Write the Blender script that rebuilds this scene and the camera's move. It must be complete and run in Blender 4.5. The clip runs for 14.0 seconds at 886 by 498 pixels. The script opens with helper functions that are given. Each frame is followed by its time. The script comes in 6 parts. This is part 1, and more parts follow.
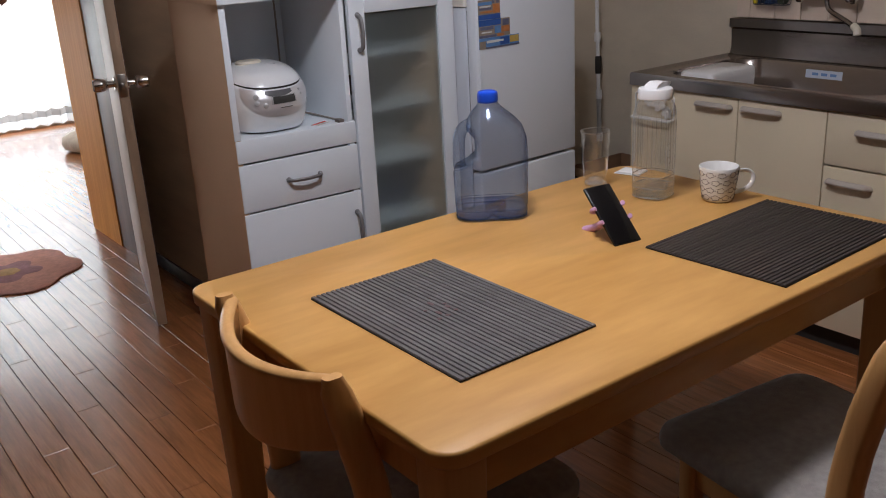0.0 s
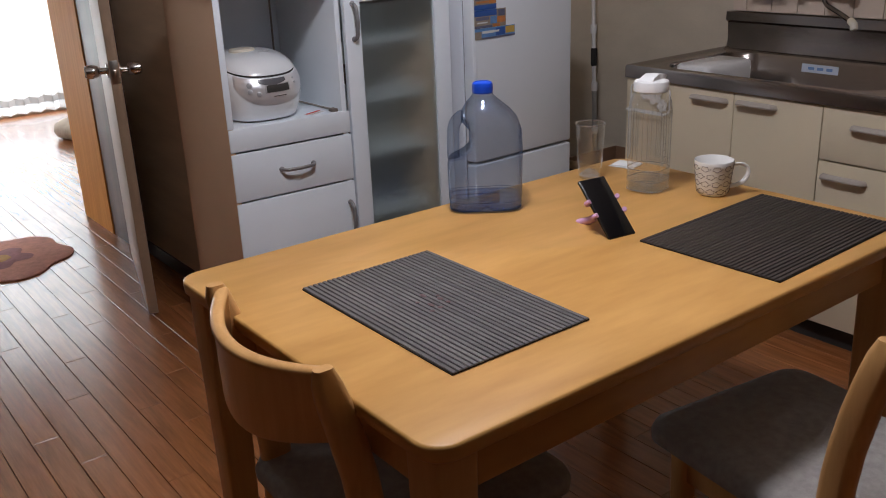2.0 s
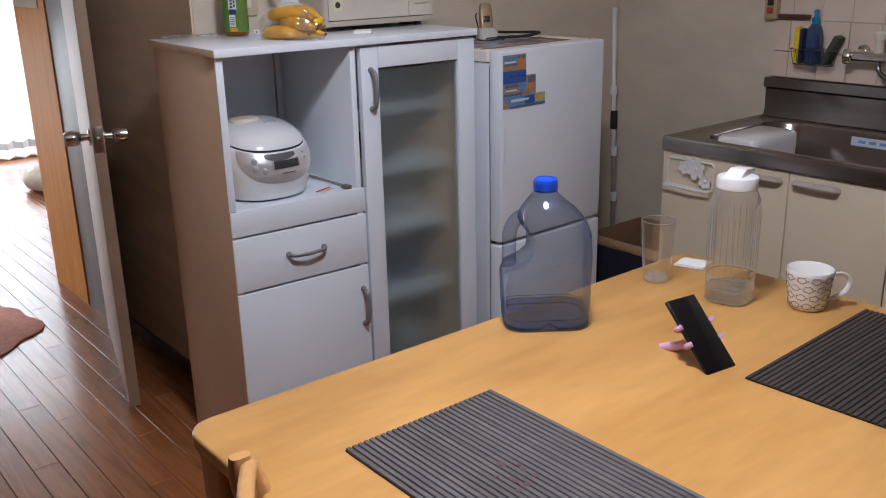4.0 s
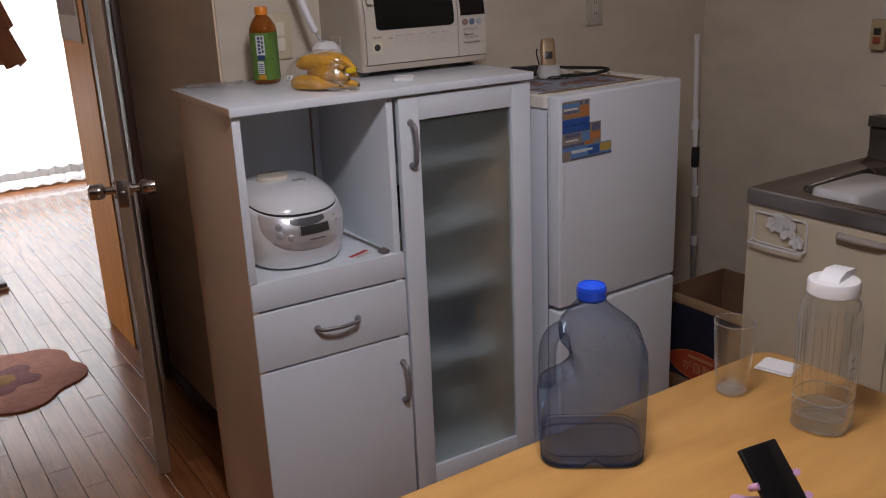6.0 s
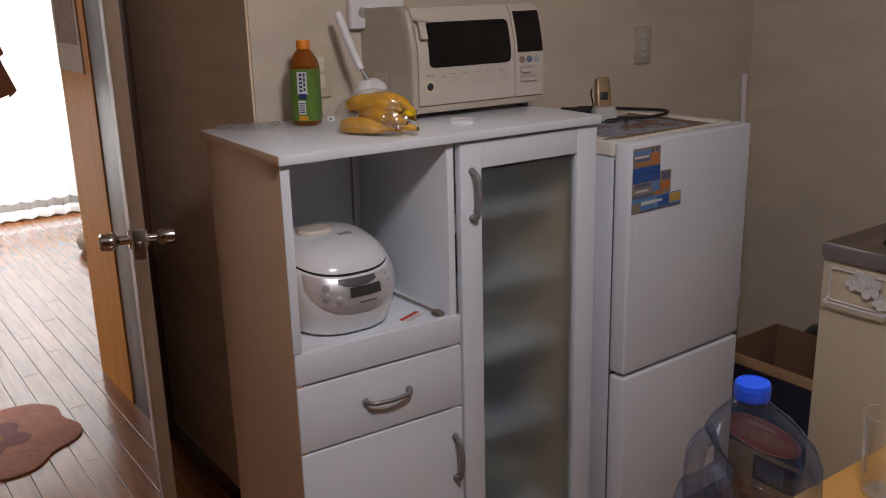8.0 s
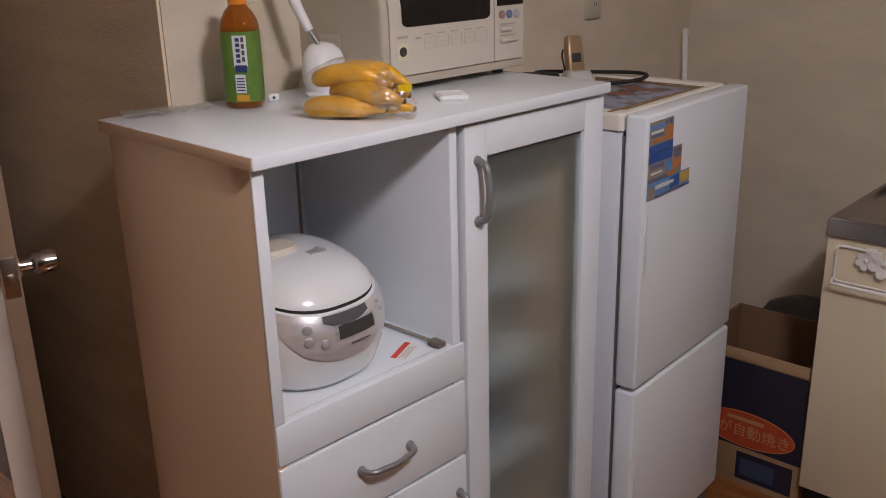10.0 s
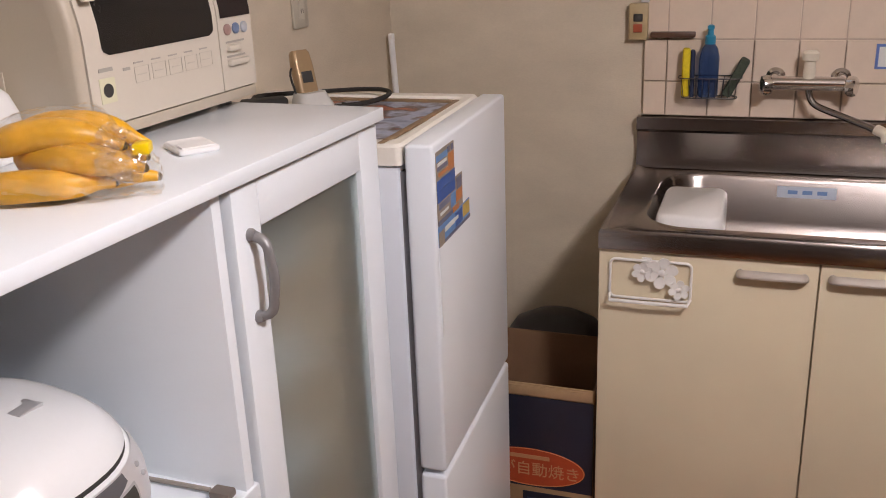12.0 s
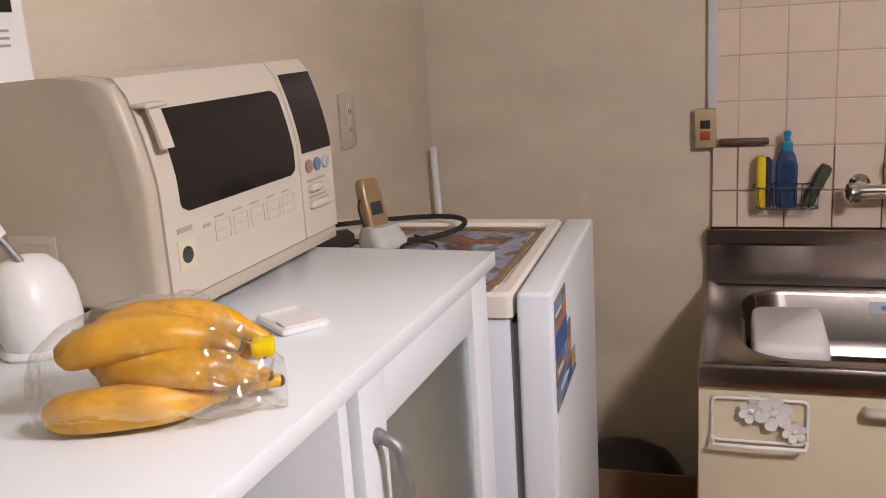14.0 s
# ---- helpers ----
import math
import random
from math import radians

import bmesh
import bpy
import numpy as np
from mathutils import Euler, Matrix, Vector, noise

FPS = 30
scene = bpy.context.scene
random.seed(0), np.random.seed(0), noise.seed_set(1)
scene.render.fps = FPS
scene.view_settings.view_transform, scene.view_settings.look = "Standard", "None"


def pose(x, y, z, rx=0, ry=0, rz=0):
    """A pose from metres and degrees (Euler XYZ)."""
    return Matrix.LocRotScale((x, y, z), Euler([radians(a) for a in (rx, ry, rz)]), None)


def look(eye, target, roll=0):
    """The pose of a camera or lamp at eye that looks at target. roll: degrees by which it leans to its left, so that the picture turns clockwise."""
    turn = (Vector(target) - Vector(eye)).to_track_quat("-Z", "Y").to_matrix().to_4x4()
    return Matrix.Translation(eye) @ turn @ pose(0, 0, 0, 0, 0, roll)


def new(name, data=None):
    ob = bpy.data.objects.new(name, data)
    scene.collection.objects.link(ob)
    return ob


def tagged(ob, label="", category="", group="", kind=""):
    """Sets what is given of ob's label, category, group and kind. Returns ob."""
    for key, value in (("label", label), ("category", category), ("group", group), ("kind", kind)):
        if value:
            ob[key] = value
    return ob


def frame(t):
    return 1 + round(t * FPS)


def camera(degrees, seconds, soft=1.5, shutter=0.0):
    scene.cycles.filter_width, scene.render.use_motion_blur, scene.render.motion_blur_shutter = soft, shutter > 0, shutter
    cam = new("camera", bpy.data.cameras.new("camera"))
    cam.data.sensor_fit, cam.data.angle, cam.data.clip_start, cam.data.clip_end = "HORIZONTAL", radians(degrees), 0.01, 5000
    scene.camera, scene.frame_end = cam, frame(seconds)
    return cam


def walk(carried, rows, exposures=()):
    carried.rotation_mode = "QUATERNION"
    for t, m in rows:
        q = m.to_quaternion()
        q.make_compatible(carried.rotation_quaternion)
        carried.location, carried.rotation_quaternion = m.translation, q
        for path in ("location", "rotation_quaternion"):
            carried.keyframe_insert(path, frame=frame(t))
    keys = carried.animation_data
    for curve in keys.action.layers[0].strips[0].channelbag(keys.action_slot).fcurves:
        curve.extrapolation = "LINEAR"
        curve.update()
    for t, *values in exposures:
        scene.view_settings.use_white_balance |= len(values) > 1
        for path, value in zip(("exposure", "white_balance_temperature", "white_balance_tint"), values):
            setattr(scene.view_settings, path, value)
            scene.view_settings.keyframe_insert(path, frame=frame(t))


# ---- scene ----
cam = camera(51.8, 14.0, soft=1.0)
PATH = [
    (0, (0.288, 0.132, 1.381), (1.411, 1.646, 0.711), -3.1),
    (0.5, (0.295, 0.128, 1.382), (1.418, 1.638, 0.707), -3.2),
    (1, (0.302, 0.128, 1.379), (1.425, 1.636, 0.698), -3.1),
    (1.5, (0.296, 0.133, 1.381), (1.418, 1.641, 0.697), -2.9),
    (2, (0.296, 0.141, 1.378), (1.425, 1.641, 0.689), -2.4),
    (2.5, (0.299, 0.165, 1.376), (1.437, 1.657, 0.685), -1.8),
    (3, (0.327, 0.245, 1.374), (1.494, 1.713, 0.68), -1.5),
    (3.5, (0.374, 0.387, 1.385), (1.58, 1.834, 0.714), -1.0),
    (4, (0.393, 0.529, 1.433), (1.591, 2.006, 0.815), -1.3),
    (4.2, (0.398, 0.569, 1.451), (1.571, 2.072, 0.849), -1.9),
    (6.3, (0.711, 0.763, 1.52), (1.754, 2.357, 0.911), -2.4),
    (6.5, (0.715, 0.796, 1.521), (1.819, 2.357, 0.937), -2.0),
    (7, (0.697, 0.882, 1.531), (1.845, 2.423, 0.98), -1.6),
    (7.5, (0.675, 0.966, 1.524), (1.814, 2.512, 0.966), -1.0),
    (7.7, (0.655, 1.002, 1.526), (1.763, 2.574, 0.977), -1.5),
    (9.8, (0.712, 1.569, 1.482), (1.996, 2.952, 0.822), -0.6),
    (10, (0.696, 1.656, 1.489), (2.086, 2.942, 0.846), -1.4),
    (10.5, (0.667, 1.788, 1.483), (2.204, 2.891, 0.835), -0.9),
    (11, (0.719, 1.892, 1.474), (2.292, 2.931, 0.806), -0.9),
    (11.5, (0.841, 2.004, 1.473), (2.523, 2.899, 0.865), -4.2),
    (12, (0.942, 2.07, 1.469), (2.719, 2.712, 0.814), -2.3),
    (12.5, (1.014, 2.161, 1.496), (2.838, 2.766, 0.943), -3.3),
    (13, (1.06, 2.265, 1.52), (2.899, 2.912, 1.073), -3.8),
    (13.5, (1.089, 2.314, 1.513), (2.95, 2.9, 1.076), -3.6),
    (14, (1.121, 2.334, 1.503), (2.969, 2.94, 1.035), -3.6),
]
EXPOSURES = [
    (0.0, -0.40, 5930, 7), (3.0, -0.38, 5930, 7), (3.5, -0.18, 5750, 7), (4.0, -0.12, 5700, 8), (4.2, -0.18, 5700, 8), (6.3, -0.76, 6200, 12), (7.7, -0.76, 6430, 12),
    (9.8, -0.38, 6420, 12), (10.2, 0.03, 6430, 12), (10.6, 0.42, 6520, 12), (11.0, 0.60, 6520, 12), (11.5, 0.58, 6600, 12), (12.5, 0.47, 6600, 11), (14.0, 0.47, 6600, 11),
]
walk(cam, [(t, look(eye, target, roll)) for t, eye, target, roll in PATH], EXPOSURES)


# ---- world and lights ----
world = bpy.data.worlds.new("world")
scene.world = world
world.use_nodes = True
wn = world.node_tree.nodes
sky = wn.new("ShaderNodeTexSky")
sky.sky_type, sky.sun_disc = "NISHITA", False
sky.sun_elevation, sky.sun_rotation = radians(48), radians(20)
wn["Background"].inputs["Strength"].default_value = 0.12
world.node_tree.links.new(sky.outputs["Color"], wn["Background"].inputs["Color"])


def area_lamp(name, where, aim, watts, size, size_y, colour, shape="RECTANGLE"):
    data = bpy.data.lights.new(name, "AREA")
    data.energy, data.shape, data.size, data.size_y, data.color = watts, shape, size, size_y, colour
    ob = new(name, data)
    ob.matrix_world = look(where, aim)
    return ob


LAMP = (1.28, 1.42)
area_lamp("window_light", (0.3, 8.02, 1.2), (0.3, 6.0, 1.1), 270, 4.2, 2.2, (1.0, 0.975, 0.94))
bulb = bpy.data.lights.new("ceiling_lamp_light", "POINT")
bulb.energy, bulb.shadow_soft_size, bulb.color = 98, 0.13, (1.0, 0.925, 0.955)
new("ceiling_lamp_light", bulb).matrix_world = pose(LAMP[0], LAMP[1], 2.22)


# ---- materials ----
def shader(name):
    m = bpy.data.materials.new(name)
    m.use_nodes = True
    t = m.node_tree
    return m, t.nodes, t.links, t.nodes["Principled BSDF"]


def noise_node(nodes, links, coord, scale, detail=3.0, stretch=(1, 1, 1)):
    mp = nodes.new("ShaderNodeMapping")
    mp.inputs["Scale"].default_value = stretch
    links.new(coord, mp.inputs["Vector"])
    nz = nodes.new("ShaderNodeTexNoise")
    nz.inputs["Scale"].default_value, nz.inputs["Detail"].default_value = scale, detail
    links.new(mp.outputs["Vector"], nz.inputs["Vector"])
    return nz.outputs["Fac"]


def paint(name, col, rough=0.5, metal=0.0, vary=0.10, scale=6.0, fine=160.0, bump=0.08, coat=0.0, spec=0.5, stretch=(1, 1, 1), random_tone=0.0):
    """A plain surface with tone variation at two scales, uneven gloss and fine relief."""
    m, nodes, links, bsdf = shader(name)
    coord = nodes.new("ShaderNodeTexCoord").outputs["Object"]
    big = noise_node(nodes, links, coord, scale, 3, stretch)
    small = noise_node(nodes, links, coord, fine, 2, stretch)
    mixf = nodes.new("ShaderNodeMath")
    mixf.operation = "MULTIPLY_ADD"
    mixf.inputs[1].default_value = 0.35
    links.new(small, mixf.inputs[0])
    links.new(big, mixf.inputs[2])
    ramp = nodes.new("ShaderNodeValToRGB")
    ramp.color_ramp.elements[0].position, ramp.color_ramp.elements[1].position = 0.35, 1.0
    ramp.color_ramp.elements[0].color = (*[c * (1 - vary) for c in col], 1)
    ramp.color_ramp.elements[1].color = (*[min(1, c * (1 + vary)) for c in col], 1)
    links.new(mixf.outputs[0], ramp.inputs["Fac"])
    out = ramp.outputs["Color"]
    if random_tone:
        info = nodes.new("ShaderNodeObjectInfo")
        ma = nodes.new("ShaderNodeMath")
        ma.operation = "MULTIPLY_ADD"
        ma.inputs[1].default_value, ma.inputs[2].default_value = random_tone * 2, 1 - random_tone
        links.new(info.outputs["Random"], ma.inputs[0])
        mul = nodes.new("ShaderNodeVectorMath")
        mul.operation = "SCALE"
        links.new(out, mul.inputs[0])
        links.new(ma.outputs[0], mul.inputs["Scale"])
        out = mul.outputs["Vector"]
    links.new(out, bsdf.inputs["Base Color"])
    rr = nodes.new("ShaderNodeMapRange")
    rr.inputs["To Min"].default_value, rr.inputs["To Max"].default_value = max(0.02, rough * 0.8), min(1, rough * 1.2)
    links.new(big, rr.inputs["Value"])
    links.new(rr.outputs["Result"], bsdf.inputs["Roughness"])
    bsdf.inputs["Metallic"].default_value = metal
    bsdf.inputs["Coat Weight"].default_value = coat
    bsdf.inputs["Specular IOR Level"].default_value = spec
    if bump:
        bp = nodes.new("ShaderNodeBump")
        bp.inputs["Strength"].default_value, bp.inputs["Distance"].default_value = bump, 0.002
        links.new(small, bp.inputs["Height"])
        links.new(bp.outputs["Normal"], bsdf.inputs["Normal"])
    return m


def wood(name, dark, light, along=(1, 1, 0.08), rough=0.35, coat=0.0, figure=9.0, random_tone=0.0, spec=0.5):
    """Wood whose grain is drawn out along the axis with the small factor."""
    m, nodes, links, bsdf = shader(name)
    tc = nodes.new("ShaderNodeTexCoord")
    coord = tc.outputs["Object"]
    if random_tone:
        info = nodes.new("ShaderNodeObjectInfo")
        sc = nodes.new("ShaderNodeVectorMath")
        sc.operation = "ADD"
        cx = nodes.new("ShaderNodeCombineXYZ")
        mu = nodes.new("ShaderNodeMath")
        mu.operation = "MULTIPLY"
        mu.inputs[1].default_value = 37.0
        links.new(info.outputs["Random"], mu.inputs[0])
        links.new(mu.outputs[0], cx.inputs[0])
        links.new(mu.outputs[0], cx.inputs[1])
        links.new(coord, sc.inputs[0])
        links.new(cx.outputs[0], sc.inputs[1])
        coord = sc.outputs["Vector"]
    fig = noise_node(nodes, links, coord, figure, 3, along)
    grain = noise_node(nodes, links, coord, figure * 14, 4, along)
    wave = nodes.new("ShaderNodeMath")
    wave.operation = "PINGPONG"
    wave.inputs[1].default_value = 0.09
    links.new(fig, wave.inputs[0])
    mx = nodes.new("ShaderNodeMath")
    mx.operation = "MULTIPLY_ADD"
    mx.inputs[1].default_value = 4.2
    links.new(wave.outputs[0], mx.inputs[0])
    g2 = nodes.new("ShaderNodeMath")
    g2.operation = "MULTIPLY"
    g2.inputs[1].default_value = 0.7
    links.new(grain, g2.inputs[0])
    links.new(g2.outputs[0], mx.inputs[2])
    ramp = nodes.new("ShaderNodeValToRGB")
    ramp.color_ramp.elements[0].position, ramp.color_ramp.elements[1].position = 0.12, 0.85
    ramp.color_ramp.elements[0].color, ramp.color_ramp.elements[1].color = (*dark, 1), (*light, 1)
    links.new(mx.outputs[0], ramp.inputs["Fac"])
    out = ramp.outputs["Color"]
    if random_tone:
        ma = nodes.new("ShaderNodeMath")
        ma.operation = "MULTIPLY_ADD"
        ma.inputs[1].default_value, ma.inputs[2].default_value = random_tone * 2, 1 - random_tone
        links.new(info.outputs["Random"], ma.inputs[0])
        mul = nodes.new("ShaderNodeVectorMath")
        mul.operation = "SCALE"
        links.new(out, mul.inputs[0])
        links.new(ma.outputs[0], mul.inputs["Scale"])
        out = mul.outputs["Vector"]
    links.new(out, bsdf.inputs["Base Color"])
    bsdf.inputs["Roughness"].default_value, bsdf.inputs["Coat Weight"].default_value = rough, coat
    bsdf.inputs["Specular IOR Level"].default_value = spec
    bp = nodes.new("ShaderNodeBump")
    bp.inputs["Strength"].default_value, bp.inputs["Distance"].default_value = 0.06, 0.001
    links.new(grain, bp.inputs["Height"])
    links.new(bp.outputs["Normal"], bsdf.inputs["Normal"])
    return m


def clear(name, tint, gloss=0.9, rough=0.05, ior=1.45, haze=0.0, haze_colour=(0.8, 0.8, 0.8), wrinkle=0.0, wrinkle_scale=40.0, edge=None, edge_power=2.6):
    """A thin clear wall: it lets light through with its tint, and shines more at a slant."""
    m, nodes, links, bsdf = shader(name)
    nodes.remove(bsdf)
    tr, gl, mix, lw = (nodes.new("ShaderNode" + k) for k in ("BsdfTransparent", "BsdfGlossy", "MixShader", "LayerWeight"))
    tr.inputs["Color"].default_value = (*tint, 1)
    gl.inputs["Color"].default_value = (*(edge or (gloss, gloss, gloss)), 1)
    gl.inputs["Roughness"].default_value = rough
    lw.inputs["Blend"].default_value = 0.5
    pw, ma = nodes.new("ShaderNodeMath"), nodes.new("ShaderNodeMath")
    pw.operation, ma.operation = "POWER", "MULTIPLY_ADD"
    base = ((ior - 1) / (ior + 1)) ** 2
    pw.inputs[1].default_value, ma.inputs[1].default_value, ma.inputs[2].default_value = edge_power, 0.62, base * 1.5
    links.new(lw.outputs["Facing"], pw.inputs[0])
    links.new(pw.outputs[0], ma.inputs[0])
    if wrinkle:
        coord = nodes.new("ShaderNodeTexCoord").outputs["Object"]
        nz = noise_node(nodes, links, coord, wrinkle_scale, 2)
        bp = nodes.new("ShaderNodeBump")
        bp.inputs["Strength"].default_value, bp.inputs["Distance"].default_value = wrinkle, 0.018
        links.new(nz, bp.inputs["Height"])
        links.new(bp.outputs["Normal"], gl.inputs["Normal"])
    links.new(ma.outputs[0], mix.inputs[0])
    links.new(tr.outputs[0], mix.inputs[1])
    links.new(gl.outputs[0], mix.inputs[2])
    last = mix.outputs[0]
    if haze:
        df, m2 = nodes.new("ShaderNodeBsdfDiffuse"), nodes.new("ShaderNodeMixShader")
        df.inputs["Color"].default_value = (*haze_colour, 1)
        m2.inputs[0].default_value = haze
        links.new(last, m2.inputs[1])
        links.new(df.outputs[0], m2.inputs[2])
        last = m2.outputs[0]
    links.new(last, nodes["Material Output"].inputs["Surface"])
    return m


def glow(name, col, strength):
    m, nodes, links, bsdf = shader(name)
    bsdf.inputs["Base Color"].default_value = (*col, 1)
    bsdf.inputs["Emission Color"].default_value = (*col, 1)
    bsdf.inputs["Emission Strength"].default_value = strength
    return m


M_WALL = paint("wallpaper_cream", (0.615, 0.54, 0.43), 0.85, vary=0.10, scale=5.0, fine=150, bump=0.35, spec=0.2, stretch=(1, 1, 2.2))
# For unseen walls: dark so that little light bounces back
M_WALL_DIM = paint("unseen_dim_wall", (0.13, 0.09, 0.065), 0.7, vary=0.15, scale=5, bump=0.2)
M_CEIL = paint("ceiling_white", (0.62, 0.58, 0.52), 0.9, vary=0.05, bump=0.2)
M_UNDER = paint("floor_groove", (0.10, 0.045, 0.02), 0.6)
M_FLOOR = wood("floor_board", (0.185, 0.064, 0.020), (0.345, 0.132, 0.042), (1, 0.07, 1), 0.24, 0.10, 16, 0.12, 0.45)
M_TABLE = wood("honey_veneer", (0.44, 0.225, 0.053), (0.63, 0.355, 0.107), (0.22, 1, 1), 0.40, 0.0, 2.6, spec=0.4)
M_TABLE_LEG = wood("honey_solid", (0.50, 0.262, 0.085), (0.58, 0.320, 0.118), (1, 1, 0.08), 0.40, 0.0, 12)
M_CHAIR = wood("chair_beech", (0.55, 0.295, 0.095), (0.64, 0.365, 0.140), (1, 1, 0.1), 0.36, 0.1, 12)
M_FABRIC = paint("grey_fabric", (0.33, 0.31, 0.295), 0.95, vary=0.22, scale=60, fine=700, bump=0.9, spec=0.1)
M_WHITE = paint("white_laminate", (0.805, 0.862, 0.915), 0.36, vary=0.02, scale=4, fine=300, bump=0.02)
# Glossier M_WHITE, lifted in colour for the light falling on the top
M_WHITE_TOP = paint("white_gloss_top_lit", (0.84, 0.900, 0.955), 0.22, vary=0.02, scale=4, bump=0.01)
# Beige pushed warmer: the floor's bounce light is put into the colour
M_SIDE = paint("beige_warm_lit_side", (0.68, 0.465, 0.305), 0.8, vary=0.05, scale=4, bump=0.05, spec=0.15)
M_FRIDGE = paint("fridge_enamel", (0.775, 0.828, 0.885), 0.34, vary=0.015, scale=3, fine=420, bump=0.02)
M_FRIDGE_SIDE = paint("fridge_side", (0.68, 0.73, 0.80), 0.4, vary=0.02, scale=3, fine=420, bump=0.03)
M_FRIDGE_TOP = paint("aged_white_plastic", (0.80, 0.77, 0.70), 0.42, vary=0.06, scale=9, bump=0.03)
M_YELLOWED = paint("yellowed_plastic", (0.74, 0.68, 0.56), 0.42, vary=0.08, scale=9, bump=0.05)
M_GASKET = paint("grey_gasket", (0.16, 0.16, 0.17), 0.7)
M_HANDLE = paint("brushed_grey_metal", (0.27, 0.265, 0.27), 0.45, metal=0.45, vary=0.10, scale=20, fine=260, bump=0.08)
M_STEEL = paint("stainless_steel", (0.335, 0.302, 0.282), 0.20, metal=1.0, vary=0.16, scale=7, fine=150, bump=0.03, stretch=(1, 0.15, 1))
M_CHROME = paint("chrome", (0.72, 0.70, 0.68), 0.12, metal=1.0, vary=0.05, scale=30, bump=0.02)
M_CREAM = paint("cream_laminate", (0.70, 0.61, 0.44), 0.42, vary=0.04, scale=5, fine=350, bump=0.04)
M_CREAM_EDGE = paint("pale_door_edge", (0.72, 0.66, 0.55), 0.5)
M_KNOB_PLASTIC = paint("grey_handle_plastic", (0.46, 0.41, 0.36), 0.45, vary=0.06)
M_DARK = paint("dark_recess", (0.02, 0.018, 0.016), 0.8)
M_DOOR = paint("door_paint", (0.46, 0.355, 0.30), 0.55, vary=0.08, scale=5, bump=0.05, spec=0.5)
M_ORANGE = wood("orange_panel", (0.60, 0.255, 0.055), (0.74, 0.345, 0.085), (1, 1, 0.06), 0.6, 0.0, 11, spec=0.12)
M_BROWN = wood("brown_frame", (0.05, 0.022, 0.012), (0.10, 0.045, 0.025), (1, 1, 0.06), 0.45, 0.0, 14)
M_TILE = paint("pale_pink_tile", (0.71, 0.59, 0.48), 0.24, vary=0.04, scale=12, fine=90, bump=0.02, random_tone=0.03)
M_GROUT = paint("grout", (0.52, 0.42, 0.34), 0.9, vary=0.15, scale=20)


# ---- mesh helpers ----
def thing(name, label, category, at=(0, 0, 0), turn=0.0, group=""):
    ob = new(name)
    ob.empty_display_size = 0.05
    ob.matrix_world = pose(*at, 0, 0, turn)
    return tagged(ob, label, category, group)


def mesh_of(name, bm, material, angle=35, smooth=True):
    bmesh.ops.recalc_face_normals(bm, faces=bm.faces)
    me = bpy.data.meshes.new(name)
    bm.to_mesh(me)
    bm.free()
    me.materials.append(material)
    if smooth:
        for p in me.polygons:
            p.use_smooth = True
        me.set_sharp_from_angle(angle=radians(angle))
    return me


def part(name, bm, material, parent=None, label="", angle=35):
    ob = new(name, mesh_of(name, bm, material, angle))
    if parent is not None:
        ob.parent = parent
    if label:
        ob["label"] = label
    return ob


def share(name, me, parent, m, label=""):
    ob = new(name, me)
    ob.parent = parent
    ob.matrix_basis = m
    if label:
        ob["label"] = label
    return ob


def box(x0, x1, y0, y1, z0, z1, bevel=0.0, seg=2, bm=None):
    made = bmesh.new()
    bmesh.ops.create_cube(made, size=1.0)
    for v in made.verts:
        v.co = Vector(((x0 + x1) / 2 + v.co.x * (x1 - x0), (y0 + y1) / 2 + v.co.y * (y1 - y0), (z0 + z1) / 2 + v.co.z * (z1 - z0)))
    if bevel:
        bmesh.ops.bevel(made, geom=made.edges[:], offset=bevel, segments=seg, profile=0.5, affect="EDGES")
    if bm is None:
        return made
    return merge(bm, made)


def merge(bm, other, m=None):
    if m is not None:
        bmesh.ops.transform(other, matrix=m, verts=other.verts)
    tmp = bpy.data.meshes.new("tmp")
    other.to_mesh(tmp)
    other.free()
    bm.from_mesh(tmp)
    bpy.data.meshes.remove(tmp)
    return bm


def moved(bm, m):
    bmesh.ops.transform(bm, matrix=m, verts=bm.verts)
    return bm


def loft(loops, cap0=True, cap1=True, bm=None):
    bm = bm or bmesh.new()
    rings = [[bm.verts.new(p) for p in lp] for lp in loops]
    n = len(rings[0])
    for a, b in zip(rings, rings[1:]):
        for i in range(n):
            bm.faces.new((a[i], a[(i + 1) % n], b[(i + 1) % n], b[i]))
    if cap0:
        bm.faces.new(rings[0][::-1])
    if cap1:
        bm.faces.new(rings[-1])
    return bm


def rrect(w, d, r, z, cx=0.0, cy=0.0, n=6):
    """A rounded rectangle as a ring of 4 * (n + 1) points."""
    r = max(0.0005, min(r, w / 2 - 0.0002, d / 2 - 0.0002))
    pts = []
    for k, (sx, sy) in enumerate(((1, 1), (-1, 1), (-1, -1), (1, -1))):
        for i in range(n + 1):
            a = radians(90 * k + 90 * i / n)
            pts.append((cx + sx * (w / 2 - r) + r * math.cos(a), cy + sy * (d / 2 - r) + r * math.sin(a), z))
    return pts


def lathe(profile, n=32, cap0=True, cap1=True, cx=0.0, cy=0.0):
    return loft([[(cx + r * math.cos(2 * math.pi * i / n), cy + r * math.sin(2 * math.pi * i / n), z) for i in range(n)] for r, z in profile], cap0, cap1)


